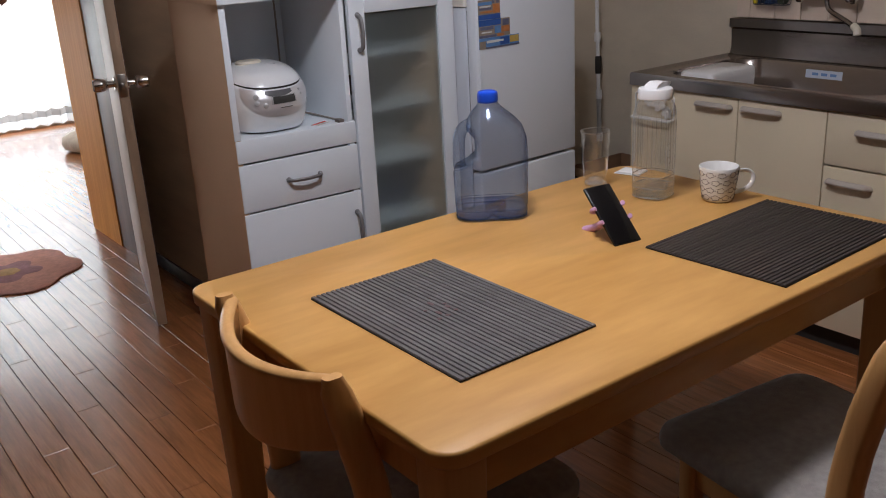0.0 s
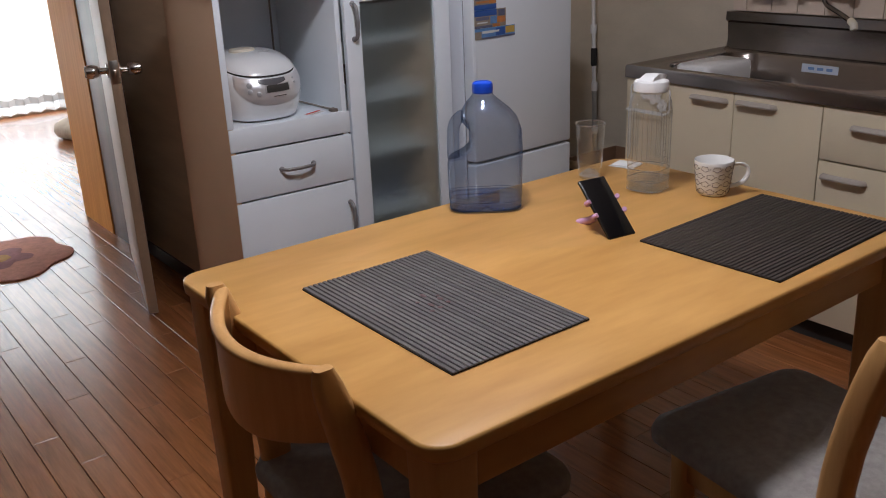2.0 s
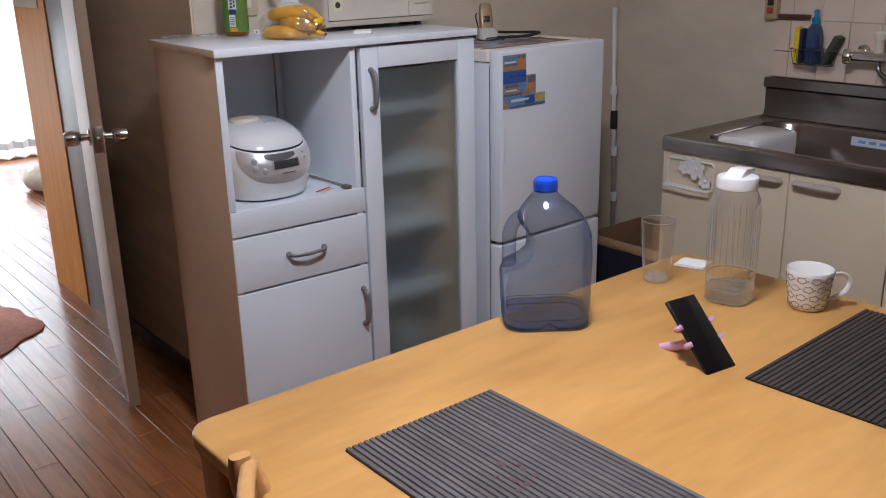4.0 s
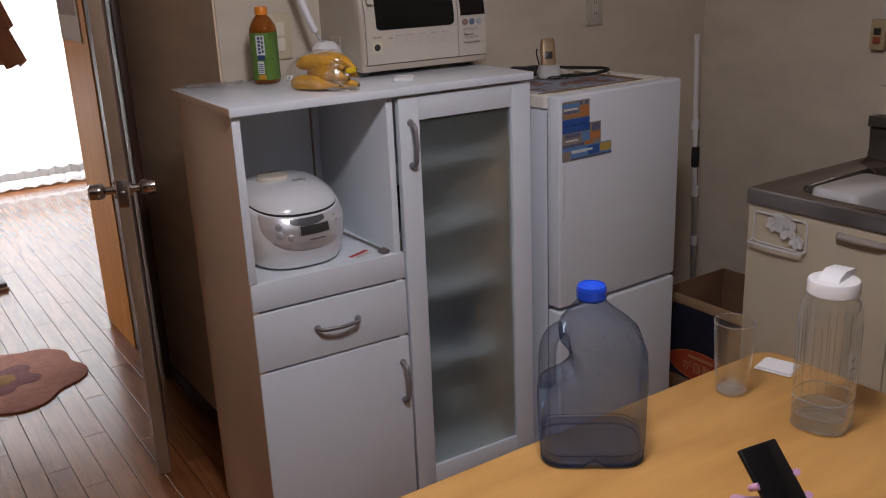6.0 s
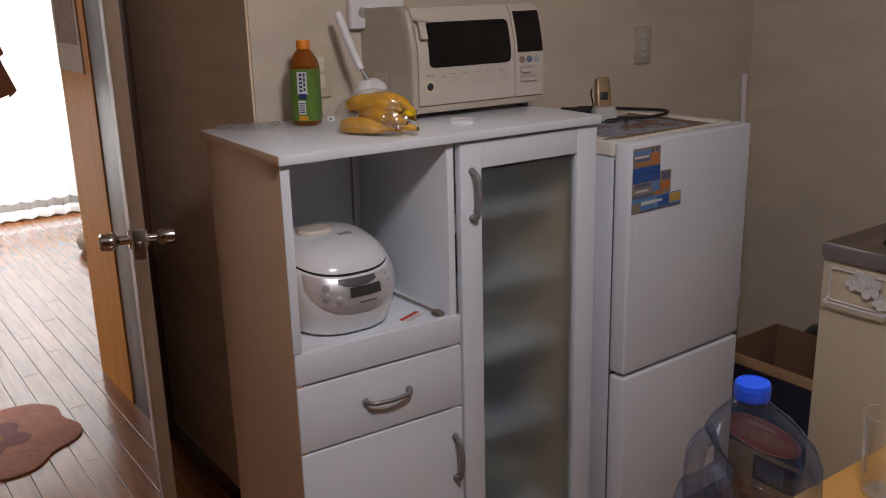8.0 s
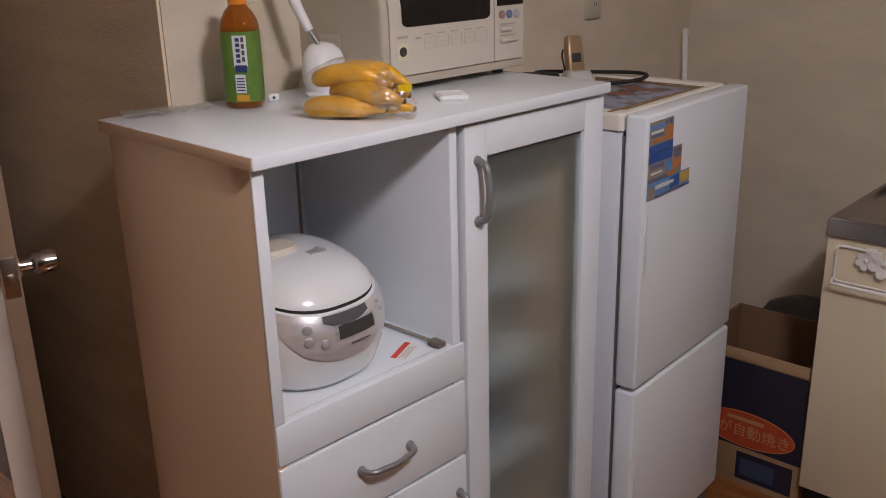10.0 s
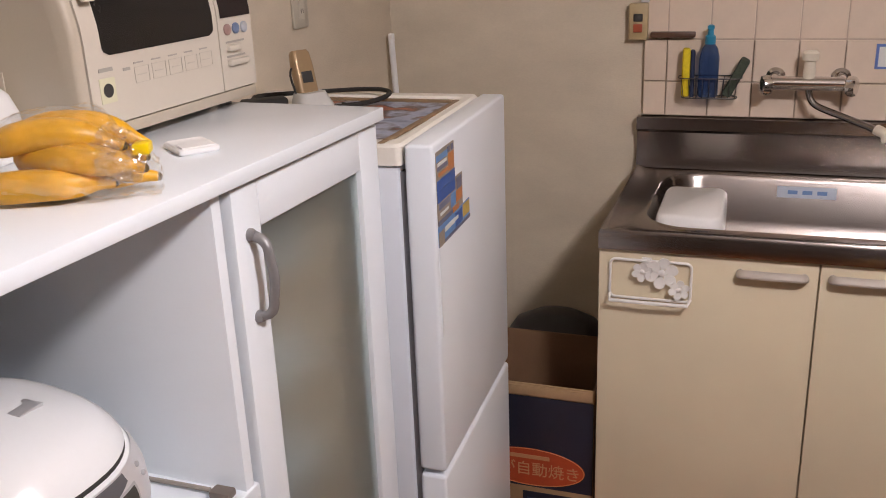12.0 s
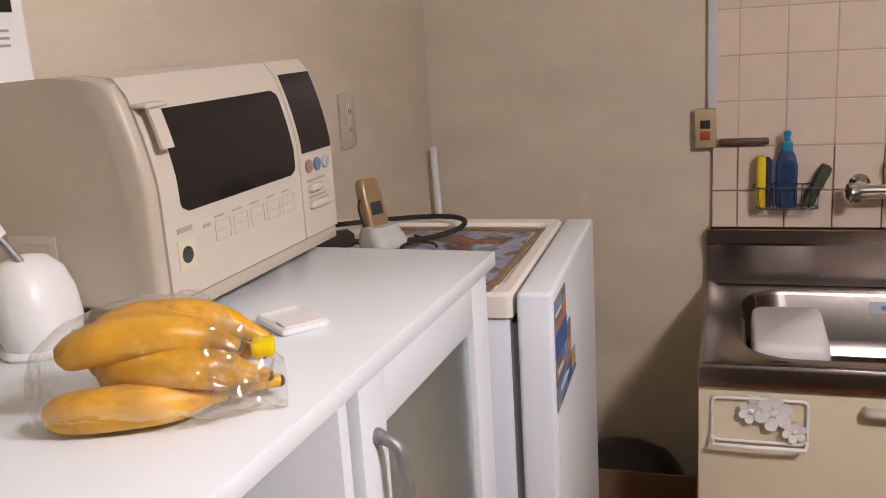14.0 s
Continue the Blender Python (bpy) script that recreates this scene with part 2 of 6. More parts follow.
def tube(points, radius, n=10, taper=None, flat=1.0, closed=False):
    """A round bar along a line of points."""
    pts = [Vector(p) for p in points]
    loops, side = [], None
    for i, p in enumerate(pts):
        d = ((pts[(i + 1) % len(pts)] if closed or i + 1 < len(pts) else pts[i]) - (pts[i - 1] if closed or i else pts[0])).normalized()
        if side is None:
            side = d.orthogonal().normalized()
        side = (side - d * side.dot(d)).normalized()
        up = d.cross(side)
        r = radius * (taper[i] if taper else 1.0)
        loops.append([p + side * (r * math.cos(2 * math.pi * k / n)) + up * (r * flat * math.sin(2 * math.pi * k / n)) for k in range(n)])
    if closed:
        loops.append(loops[0])
        bm = loft(loops, False, False)
        bmesh.ops.remove_doubles(bm, verts=bm.verts, dist=1e-6)
        return bm
    return loft(loops)


def bez(p0, p1, p2, p3, n=12):
    a, b, c, d = (Vector(p) for p in (p0, p1, p2, p3))
    return [a * (1 - t) ** 3 + b * (3 * t * (1 - t) ** 2) + c * (3 * t * t * (1 - t)) + d * t ** 3 for t in (i / n for i in range(n + 1))]


def extrude_profile(profile, axis, a, b, bm=None):
    """A closed 2D profile drawn out along an axis from a to b."""
    def put(u, v, w):
        return {"x": (w, u, v), "y": (u, w, v), "z": (u, v, w)}[axis]
    return loft([[put(u, v, a) for u, v in profile], [put(u, v, b) for u, v in profile]], True, True, bm)


def structure(name, bm, material, label="", angle=35):
    return tagged(part(name, bm, material, None, label, angle), kind="structure")


# ---- the setting ----
WY, WX, PX = 3.125, 3.490, 1.575        # back wall, sink wall, passage wall
H = 2.42
floor = structure("floor", box(-2.5, 3.7, -1.5, 8.6, -0.12, -0.012), M_UNDER, "glossy orange-brown wooden board floor")
structure("ceiling", box(-2.5, 3.7, -1.5, 8.6, H, H + 0.1), M_CEIL, "off-white papered ceiling")
wall_north = structure("wall_north", box(PX, WX + 0.12, WY, 4.38, -0.012, H), M_WALL, "cream textured wallpaper wall behind the cabinet and fridge")
wall_east = structure("wall_east", box(WX, WX + 0.12, -1.4, WY, -0.012, H), M_WALL, "cream textured wallpaper wall by the sink")
# South and west walls are out of view, added to close the room darkly
structure("wall_south", box(-2.4, WX + 0.12, -1.5, -1.4, -0.012, H), M_WALL_DIM, "dark unseen wall, added to hold the fill light down")
structure("wall_west", box(-2.5, -2.4, -1.5, 8.5, -0.012, H), M_WALL_DIM, "dark unseen wall, added to hold the fill light down")
# partition with the doorway
bm = box(-2.4, 0.70, 4.02, 4.12, -0.012, H)
box(0.70, PX, 4.02, 4.10, 2.04, H, bm=bm)
structure("wall_partition", bm, M_WALL, "cream wallpaper partition round the doorway")
bm = box(0.66, 0.705, 3.99, 4.15, -0.012, 2.02, 0.004)
box(PX - 0.035, PX - 0.004, 4.02, 4.398, -0.012, 2.02, 0.004, bm=bm)
box(0.66, PX - 0.004, 3.99, 4.15, 2.02, 2.06, 0.004, bm=bm)
structure("door_frame", bm, M_BROWN, "dark brown wooden door frame")
# wooden panel beyond the doorway
structure("wall_panel", box(1.535, 3.6, 4.40, 4.82, -0.012, H), M_ORANGE, "orange-brown wood grain panel beyond the doorway")
# far room
structure("wall_far_east", box(3.5, 3.62, 4.82, 8.4, -0.012, H), M_WALL, "cream wallpaper wall of the sunlit room")
bm = box(-2.4, -1.75, 7.9, 8.0, -0.012, H)
box(2.65, 3.5, 7.9, 8.0, -0.012, H, bm=bm)
box(-1.75, 2.65, 7.9, 8.0, 2.10, H, bm=bm)
structure("wall_window", bm, M_WALL, "cream wallpaper wall round the balcony window")
# Thin cover added over the wall; its tone stands in for the passage light
structure("wall_passage", box(PX - 0.007, PX - 0.001, WY + 0.001, 4.019, 0.061, H - 0.002), paint("woven_paper_light_toned", (0.74, 0.59, 0.41), 0.9, vary=0.14, scale=6, fine=190, bump=0.5, spec=0.1, stretch=(1, 0.4, 2.4)), "woven wallpaper in the passage, its light put into the tone")
bm = box(PX - 0.012, PX - 0.001, WY, 4.02, 0.0, 0.06, 0.003)
structure("baseboard", bm, M_BROWN, "dark brown skirting board")
# balcony window
M_ALU = paint("window_aluminium", (0.5, 0.5, 0.5), 0.4, metal=0.8)
M_PANE = clear("window_pane", (0.97, 0.98, 0.98))
win = tagged(new("window_1"), "aluminium sliding balcony window, bright with daylight", "window", kind="structure")
win.matrix_world = pose(0.45, 7.93, 0)
for x0, x1, z0, z1 in ((-2.20, 2.20, 0.0, 0.05), (-2.20, 2.20, 2.05, 2.10), (-2.20, -2.15, 0.05, 2.05), (2.15, 2.20, 0.05, 2.05), (-0.03, 0.03, 0.05, 2.05)):
    part("window_frame", box(x0, x1, -0.02, 0.05, z0, z1, 0.003), M_ALU, win)
for x0, x1 in ((-2.15, -0.03), (0.03, 2.15)):
    part("pane", box(x0, x1, 0.012, 0.016, 0.05, 2.05), M_PANE, win).visible_shadow = False


def curtain(x0, x1, y, z0, z1, folds, amp):
    bm, nx, nz = bmesh.new(), folds * 10, 14
    rows = []
    for j in range(nz + 1):
        z = z0 + (z1 - z0) * j / nz
        row = []
        for i in range(nx + 1):
            u = i / nx
            a = 2 * math.pi * folds * u + 0.6 * math.sin(9 * u)
            row.append(bm.verts.new((x0 + (x1 - x0) * u + 0.01 * math.sin(2 * a), y + amp * math.sin(a) * (0.6 + 0.4 * math.sin(31 * u)), z + (0.008 * math.sin(a) if j == 0 else 0))))
        rows.append(row)
    for a, b in zip(rows, rows[1:]):
        for i in range(nx):
            bm.faces.new((a[i], a[i + 1], b[i + 1], b[i]))
    return bm


def sheer(name, col, through_share, dense):
    m, nodes, links, bsdf = shader(name)
    nodes.remove(bsdf)
    tl, df, tr, m1, m2 = (nodes.new("ShaderNode" + k) for k in ("BsdfTranslucent", "BsdfDiffuse", "BsdfTransparent", "MixShader", "MixShader"))
    tl.inputs["Color"].default_value = df.inputs["Color"].default_value = (*col, 1)
    m1.inputs[0].default_value, m2.inputs[0].default_value = dense, through_share
    links.new(tl.outputs[0], m1.inputs[1])
    links.new(df.outputs[0], m1.inputs[2])
    links.new(m1.outputs[0], m2.inputs[1])
    links.new(tr.outputs[0], m2.inputs[2])
    links.new(m2.outputs[0], nodes["Material Output"].inputs["Surface"])
    return m


M_LACE = sheer("white_lace", (0.86, 0.86, 0.86), 0.30, 0.3)
M_LACE_BAND = sheer("lace_band", (0.34, 0.32, 0.31), 0.10, 0.5)
cur = thing("lace_curtain", "white sheer lace curtain with a grey striped hem", "curtain")
part("cloth", curtain(-1.9, 2.8, 7.75, 0.16, 2.2, 43, 0.028), M_LACE, cur)
part("striped_band", curtain(-1.9, 2.8, 7.75, 0.11, 0.16, 43, 0.028), M_LACE_BAND, cur, "grey woven band")
part("hem", curtain(-1.9, 2.8, 7.75, 0.045, 0.11, 43, 0.028), M_LACE, cur)
part("curtain_rail", tube([(-1.95, 7.77, 2.23), (2.85, 7.77, 2.23)], 0.012), M_ALU, cur)

# the open door, hinged at the frame
M_LATCH = paint("latch_plate", (0.45, 0.42, 0.38), 0.3, metal=1.0)
door = tagged(new("door_1"), "brown painted door standing open, with satin steel knobs", "door", kind="structure")
FREE, HINGE = Vector((1.318, 3.325)), Vector((1.515, 4.06))
dd = (HINGE - FREE)
door.matrix_world = pose(HINGE.x, HINGE.y, 0, 0, 0, math.degrees(math.atan2(-dd.y, -dd.x)))
DL = dd.length
part("leaf", box(0, DL, -0.018, 0.018, 0.008, 1.99, 0.003), M_DOOR, door)
for s in (-1, 1):
    kb = moved(lathe([(0.026, 0), (0.026, 0.006), (0.012, 0.008), (0.0115, 0.028), (0.018, 0.032), (0.0225, 0.038), (0.0238, 0.052), (0.0225, 0.072), (0.017, 0.077)], 28), pose(DL - 0.06, s * 0.018, 0.913, -90 * s))
    part("door_knob", kb, M_CHROME, door, "satin steel door knob")
# Cap added on the edge; the lamp's warm light is painted as tan
part("door_edge", box(DL + 0.0002, DL + 0.0018, -0.0165, 0.0165, 0.010, 1.988, 0.0005), paint("lamplit_door_edge", (0.34, 0.235, 0.15), 0.6, vary=0.1, scale=14), door, "door edge capped in a lamplit tan")
part("latch_plate", box(DL - 0.0005, DL + 0.003, -0.014, 0.014, 0.873, 0.953, 0.001), M_LATCH, door)
part("latch", box(DL + 0.002, DL + 0.012, -0.006, 0.006, 0.901, 0.921, 0.002), M_LATCH, door)


# ---- dining table ----
TX0, TX1, TY0, TY1, TZ = 0.877, 2.160, 0.952, 1.788, 0.733
table = thing("dining_table", "honey-coloured wooden dining table with rounded corners", "table", ((TX0 + TX1) / 2, (TY0 + TY1) / 2, 0))
TW, TD = TX1 - TX0, TY1 - TY0
top = loft([rrect(TW - 0.010, TD - 0.010, 0.04, TZ - 0.028), rrect(TW - 0.002, TD - 0.002, 0.045, TZ - 0.024), rrect(TW, TD, 0.045, TZ - 0.006), rrect(TW - 0.003, TD - 0.003, 0.044, TZ - 0.0015), rrect(TW - 0.010, TD - 0.010, 0.042, TZ)])
part("tabletop", top, M_TABLE, table, angle=50)
for sx in (-1, 1):
    part("apron", box(sx * (TW / 2 - 0.045) - 0.011, sx * (TW / 2 - 0.045) + 0.011, -TD / 2 + 0.095, TD / 2 - 0.095, TZ - 0.108, TZ - 0.028, 0.002), M_TABLE_LEG, table)
    part("apron", box(-TW / 2 + 0.095, TW / 2 - 0.095, sx * (TD / 2 - 0.045) - 0.011, sx * (TD / 2 - 0.045) + 0.011, TZ - 0.108, TZ - 0.028, 0.002), M_TABLE, table)
    for sy in (-1, 1):
        cx, cy = sx * (TW / 2 - 0.052), sy * (TD / 2 - 0.052)
        part("leg", loft([rrect(0.052, 0.052, 0.006, 0.0, cx, cy, 3), rrect(0.072, 0.072, 0.008, TZ - 0.12, cx, cy, 3), rrect(0.074, 0.074, 0.008, TZ - 0.0285, cx, cy, 3)]), M_TABLE_LEG, table)


# ---- chairs ----
def build_chair(at, turn, label):
    ch = thing("dining_chair", label, "chair", at, turn, "chairs round the table")
    seat = loft([rrect(w, d, r, z, 0, 0.022) for w, d, r, z in ((0.40, 0.43, 0.04, 0.392), (0.425, 0.455, 0.045, 0.400), (0.43, 0.46, 0.05, 0.418), (0.42, 0.45, 0.05, 0.432), (0.38, 0.41, 0.05, 0.440), (0.2, 0.24, 0.05, 0.444))])
    part("seat", seat, M_FABRIC, ch, "dark grey woven fabric seat", angle=70)
    for y in (-0.165, 0.165):
        part("seat_rail", box(-0.165, 0.165, y - 0.01, y + 0.01, 0.335, 0.392, 0.003), M_CHAIR, ch)
    for x in (-0.175, 0.175):
        part("seat_rail", box(x - 0.01, x + 0.01, -0.155, 0.155, 0.335, 0.392, 0.003), M_CHAIR, ch)
        part("leg", loft([rrect(0.030, 0.030, 0.008, 0.0, x, 0.17, 3), rrect(0.040, 0.040, 0.008, 0.391, x, 0.17, 3)]), M_CHAIR, ch)
        # back leg that runs on as the post of the backrest
        s = 1 if x > 0 else -1
        line = bez((x + s * 0.005, -0.235, 0), (x, -0.155, 0.25), (x, -0.135, 0.45), (s * 0.194, -0.195, 0.66), 9) + bez((s * 0.194, -0.195, 0.66), (s * 0.197, -0.208, 0.71), (s * 0.200, -0.222, 0.75), (s * 0.200, -0.228, 0.793), 5)[1:]
        wide = [0.75, 0.82, 0.9, 1.0, 1.05, 1.08, 1.08, 1.06, 1.05, 1.05, 1.02, 1.0, 0.95, 0.85, 0.55]
        loops = []
        for k, p in enumerate(line):
            w = wide[min(k, len(wide) - 1)]
            loops.append(rrect(0.035 * w, 0.054 * w, 0.015 * w, p.z, p.x, p.y, 4))
        part("post", loft(loops), M_CHAIR, ch, angle=60)
    # bent backrest
    loops, n = [], 22
    for i in range(n + 1):
        u = -1 + 2 * i / n
        x, y = 0.192 * u, -0.218 - 0.066 * (1 - u * u)
        zt, zb = 0.788 - 0.012 * (1 - u * u), 0.668 - 0.040 * (1 - abs(u) ** 1.6)
        th = 0.0080
        nx, ny = 0.55 * u, -1.0
        ln = math.hypot(nx, ny)
        nx, ny = nx / ln, ny / ln
        prof = [(-th, zb + 0.006), (-th, zt - 0.016), (-th * 1.5, zt - 0.009), (-th * 1.3, zt - 0.003), (-th * 0.6, zt), (th * 0.6, zt), (th * 1.3, zt - 0.003), (th * 1.5, zt - 0.009), (th, zt - 0.018), (th, zb + 0.006), (th * 0.5, zb), (-th * 0.5, zb)]
        loops.append([(x + nx * o, y + ny * o - 0.06 * (0.79 - z) * -1.0 * 0.35, z) for o, z in prof])
    part("backrest", loft(loops), M_CHAIR, ch, angle=50)
    return ch


build_chair((1.077, 1.339, 0), -93, "beech dining chair with grey fabric seat, pushed under the table end")
build_chair((1.709, 0.882, 0), -8, "beech dining chair with grey fabric seat, pushed under the long side")


# ---- white kitchen cabinet ----
def arched_handle(length, vertical, depth=0.026):
    """A bowed bar handle, its feet on y = 0, bulging to -y."""
    h = length / 2
    line = bez((-h, 0.004, 0), (-h, -depth * 0.9, 0), (-h * 0.75, -depth, 0), (-h * 0.5, -depth, 0), 6) + [Vector((h * t, -depth - 0.004 * (1 - (2 * t) ** 2), 0)) for t in (-0.25, 0.0, 0.25)] + bez((h * 0.5, -depth, 0), (h * 0.75, -depth, 0), (h, -depth * 0.9, 0), (h, 0.004, 0), 6)
    bm = tube(line, 0.0052, 10, flat=1.3)
    for s in (-1, 1):
        merge(bm, moved(lathe([(0.0085, 0), (0.0085, 0.004), (0.006, 0.009)], 14), pose(s * h, 0.0, 0, 90)))
    return moved(bm, pose(0, 0, 0, 0, 90 if vertical else 0, 0))


CX0, CY0, CZ, TURN = 1.411, 2.685, 1.215, -2.2
W, D, CT, CH = 0.838, 0.424, 1.1953, 1.0165      # CT: top before the height factor CH
cab = thing("kitchen_cabinet", "white laminate kitchen cabinet with an open niche and frosted glass door", "cabinet", (CX0, CY0, 0), TURN)
cab.matrix_world = cab.matrix_world @ Matrix.Diagonal((1, 1, CH, 1))
# local: x right, y to the wall, front at y = 0
part("top_board", box(0.000, W + 0.004, -0.020, D + 0.008, CT - 0.020, CT, 0.002), M_WHITE_TOP, cab)
# Strip added to give the top board's edge the side's warm-lit tone
part("edge_band", box(-0.0012, -0.0001, -0.018, D + 0.007, CT - 0.0195, CT - 0.001, 0.0003), M_SIDE, cab, "added beige strip that tones down the bright board edge")
part("side_panel", box(0.008, 0.026, 0.0, D - 0.006, 0.0, CT - 0.0205, 0.001), M_SIDE, cab, "beige side board, warmed by painted floor bounce")
part("side_panel", box(W - 0.018, W, 0.024, D, 0.0, CT - 0.0205, 0.001), M_SIDE, cab)
part("edge_strip", box(0.007, 0.027, -0.004, -0.0002, 0.78, CT - 0.0205, 0.001), M_WHITE, cab)
part("divider", box(0.402, 0.420, 0.0, D - 0.01, 0.07, CT - 0.0205, 0.001), M_WHITE, cab)
part("back_board", box(0.027, W - 0.019, D - 0.006, D, 0.05, CT - 0.022), M_WHITE, cab)
part("niche_shelf", box(0.0265, 0.4015, 0.020, D - 0.007, 0.752, 0.776), M_WHITE, cab)
part("shelf_front", box(0.009, 0.428, -0.004, 0.018, 0.708, 0.778, 0.003), M_WHITE, cab)
part("plinth", box(0.027, W - 0.019, 0.03, 0.045, 0.0, 0.06), M_WHITE, cab)
part("bottom_board", box(0.027, W - 0.019, 0.024, D - 0.007, 0.06, 0.078), M_WHITE, cab)
drawer = part("drawer_front", box(0.009, 0.428, -0.004, 0.015, 0.553, 0.702, 0.003), M_WHITE, cab)
share("handle", mesh_of("handle", arched_handle(0.112, False), M_HANDLE), drawer, pose(0.225, -0.004, 0.632), "grey arched metal handle")
ldoor = part("lower_door", box(0.009, 0.428, -0.004, 0.015, 0.066, 0.547, 0.003), M_WHITE, cab)
hv = mesh_of("handle", arched_handle(0.108, True), M_HANDLE)
share("handle", hv, ldoor, pose(0.405, -0.004, 0.423), "grey arched metal handle")
# framed door with frosted glass
GX0, GX1, GZ0, GZ1 = 0.434, W + 0.002, 0.066, 1.168
IX0, IX1, IZ0, IZ1 = 0.492, 0.778, 0.135, 1.109
gd = tagged(new("glass_door"), "white framed door with frosted glass")
gd.parent = cab
part("stile", box(GX0, IX0, -0.006, 0.016, GZ0, GZ1, 0.002), M_WHITE, gd)
part("stile", box(IX1, GX1, -0.006, 0.016, GZ0, GZ1, 0.002), M_WHITE, gd)
part("rail", box(IX0, IX1, -0.006, 0.016, IZ1, GZ1, 0.002), M_WHITE, gd)
part("rail", box(IX0, IX1, -0.006, 0.016, GZ0, IZ0, 0.002), M_WHITE, gd)
share("handle", hv, gd, pose(0.464, -0.006, 1.052), "grey arched metal handle")


def frosted():
    m, nodes, links, bsdf = shader("frosted_glass")
    bsdf.inputs["Base Color"].default_value = (0.54, 0.585, 0.57, 1)
    bsdf.inputs["Transmission Weight"].default_value = 0.92
    bsdf.inputs["Roughness"].default_value = 0.75
    bsdf.inputs["IOR"].default_value = 1.12
    return m


part("glass", box(IX0 - 0.004, IX1 + 0.004, 0.003, 0.007, IZ0 - 0.004, IZ1 + 0.004), frosted(), gd, "frosted glass pane").visible_shadow = False
for z in (0.36, 0.58, 0.77, 0.96):
    part("inner_shelf", box(0.4205, W - 0.0185, 0.13, D - 0.008, z, z + 0.016), M_WHITE, cab)

# ---- fridge ----
FX0, FX1, FY0, FZ = 2.282, 2.768, 2.565, 1.149
fr = thing("refrigerator", "white two-door refrigerator with a yellowed top", "refrigerator", (FX0, FY0, 0), 1.8)
FW = FX1 - FX0
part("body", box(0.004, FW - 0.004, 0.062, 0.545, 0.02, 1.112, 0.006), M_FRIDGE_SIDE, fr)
part("gasket", box(0.012, FW - 0.012, 0.050, 0.0618, 0.06, 1.10), M_GASKET, fr)
for z0, z1 in ((0.075, 0.535), (0.545, FZ)):
    part("door", box(0, FW, 0, 0.050, z0, z1, 0.007, 3), M_FRIDGE, fr)
    part("door_grip", box(0.010, 0.020, -0.0015, 0.0005, z1 - 0.34, z1 - 0.18, 0.0006), M_FRIDGE, fr)
lid = loft([rrect(FW, 0.49, 0.01, 1.1125, FW / 2, 0.301), rrect(FW, 0.49, 0.012, 1.143, FW / 2, 0.301), rrect(FW - 0.008, 0.482, 0.012, 1.148, FW / 2, 0.301), rrect(FW - 0.07, 0.452, 0.02, 1.148, FW / 2, 0.301), rrect(FW - 0.078, 0.444, 0.02, 1.143, FW / 2, 0.301)])
part("top_cover", lid, M_FRIDGE_TOP, fr, "yellowed white plastic top with a shallow tray")
part("kick_plate", box(0.01, FW - 0.01, 0.02, 0.05, 0.0, 0.072, 0.003), M_GASKET, fr)

# ---- sink unit ----
SX, SY1, SY0, SZ = 2.872, 2.397, 0.60, 0.835
unit = thing("sink_cabinet", "cream laminate sink base cabinet with doors and drawers", "cabinet", (SX, SY1, 0))
unit.matrix_world = unit.matrix_world @ Matrix.Diagonal((1, 0.955, 1.046, 1))
# local: x to the wall, y runs to minus
part("carcass", box(0.020, WX - SX - 0.002, -(SY1 - SY0), -0.0, 0.075, 0.62), M_CREAM_EDGE, unit)
part("end_panel", box(0.020, WX - SX - 0.002, -0.016, 0.0, 0.6205, 0.756), M_CREAM, unit)
part("front_rail", box(0.0185, 0.034, -(SY1 - SY0), -0.0165, 0.6205, 0.756), M_CREAM_EDGE, unit)
part("kick_board", box(0.05, 0.065, -(SY1 - SY0), -0.004, 0.0, 0.0745), M_DARK, unit, "black recessed kick board")


def bar_handle():
    line = bez((0.004, -0.07, 0), (-0.022, -0.07, 0.004), (-0.024, -0.062, 0.006), (-0.024, -0.05, 0.006), 5) + bez((-0.024, -0.03, 0.006), (-0.026, 0, 0.006), (-0.026, 0, 0.006), (-0.024, 0.03, 0.006), 4) + bez((-0.024, 0.05, 0.006), (-0.024, 0.062, 0.006), (-0.022, 0.07, 0.004), (0.004, 0.07, 0), 5)
    return tube(line, 0.010, 10, flat=0.65)


hb = mesh_of("handle", bar_handle(), M_KNOB_PLASTIC)
for y0, y1, z0, z1, hy, hz, nm in ((-0.482, -0.002, 0.08, 0.755, -0.386, 0.722, "cupboard_door"), (-0.815, -0.486, 0.08, 0.755, -0.578, 0.724, "cupboard_door"), (-1.170, -0.819, 0.596, 0.755, -0.995, 0.70, "drawer_front"), (-1.170, -0.819, 0.08, 0.590, -0.912, 0.546, "cupboard_door"), (-1.52, -1.174, 0.08, 0.755, -1.3, 0.722, "cupboard_door")):
    d = part(nm, box(0.0, 0.018, y0, y1, z0, z1, 0.0015), M_CREAM, unit)
    share("handle", hb, d, pose(0.0, hy, hz), "grey plastic bow handle")

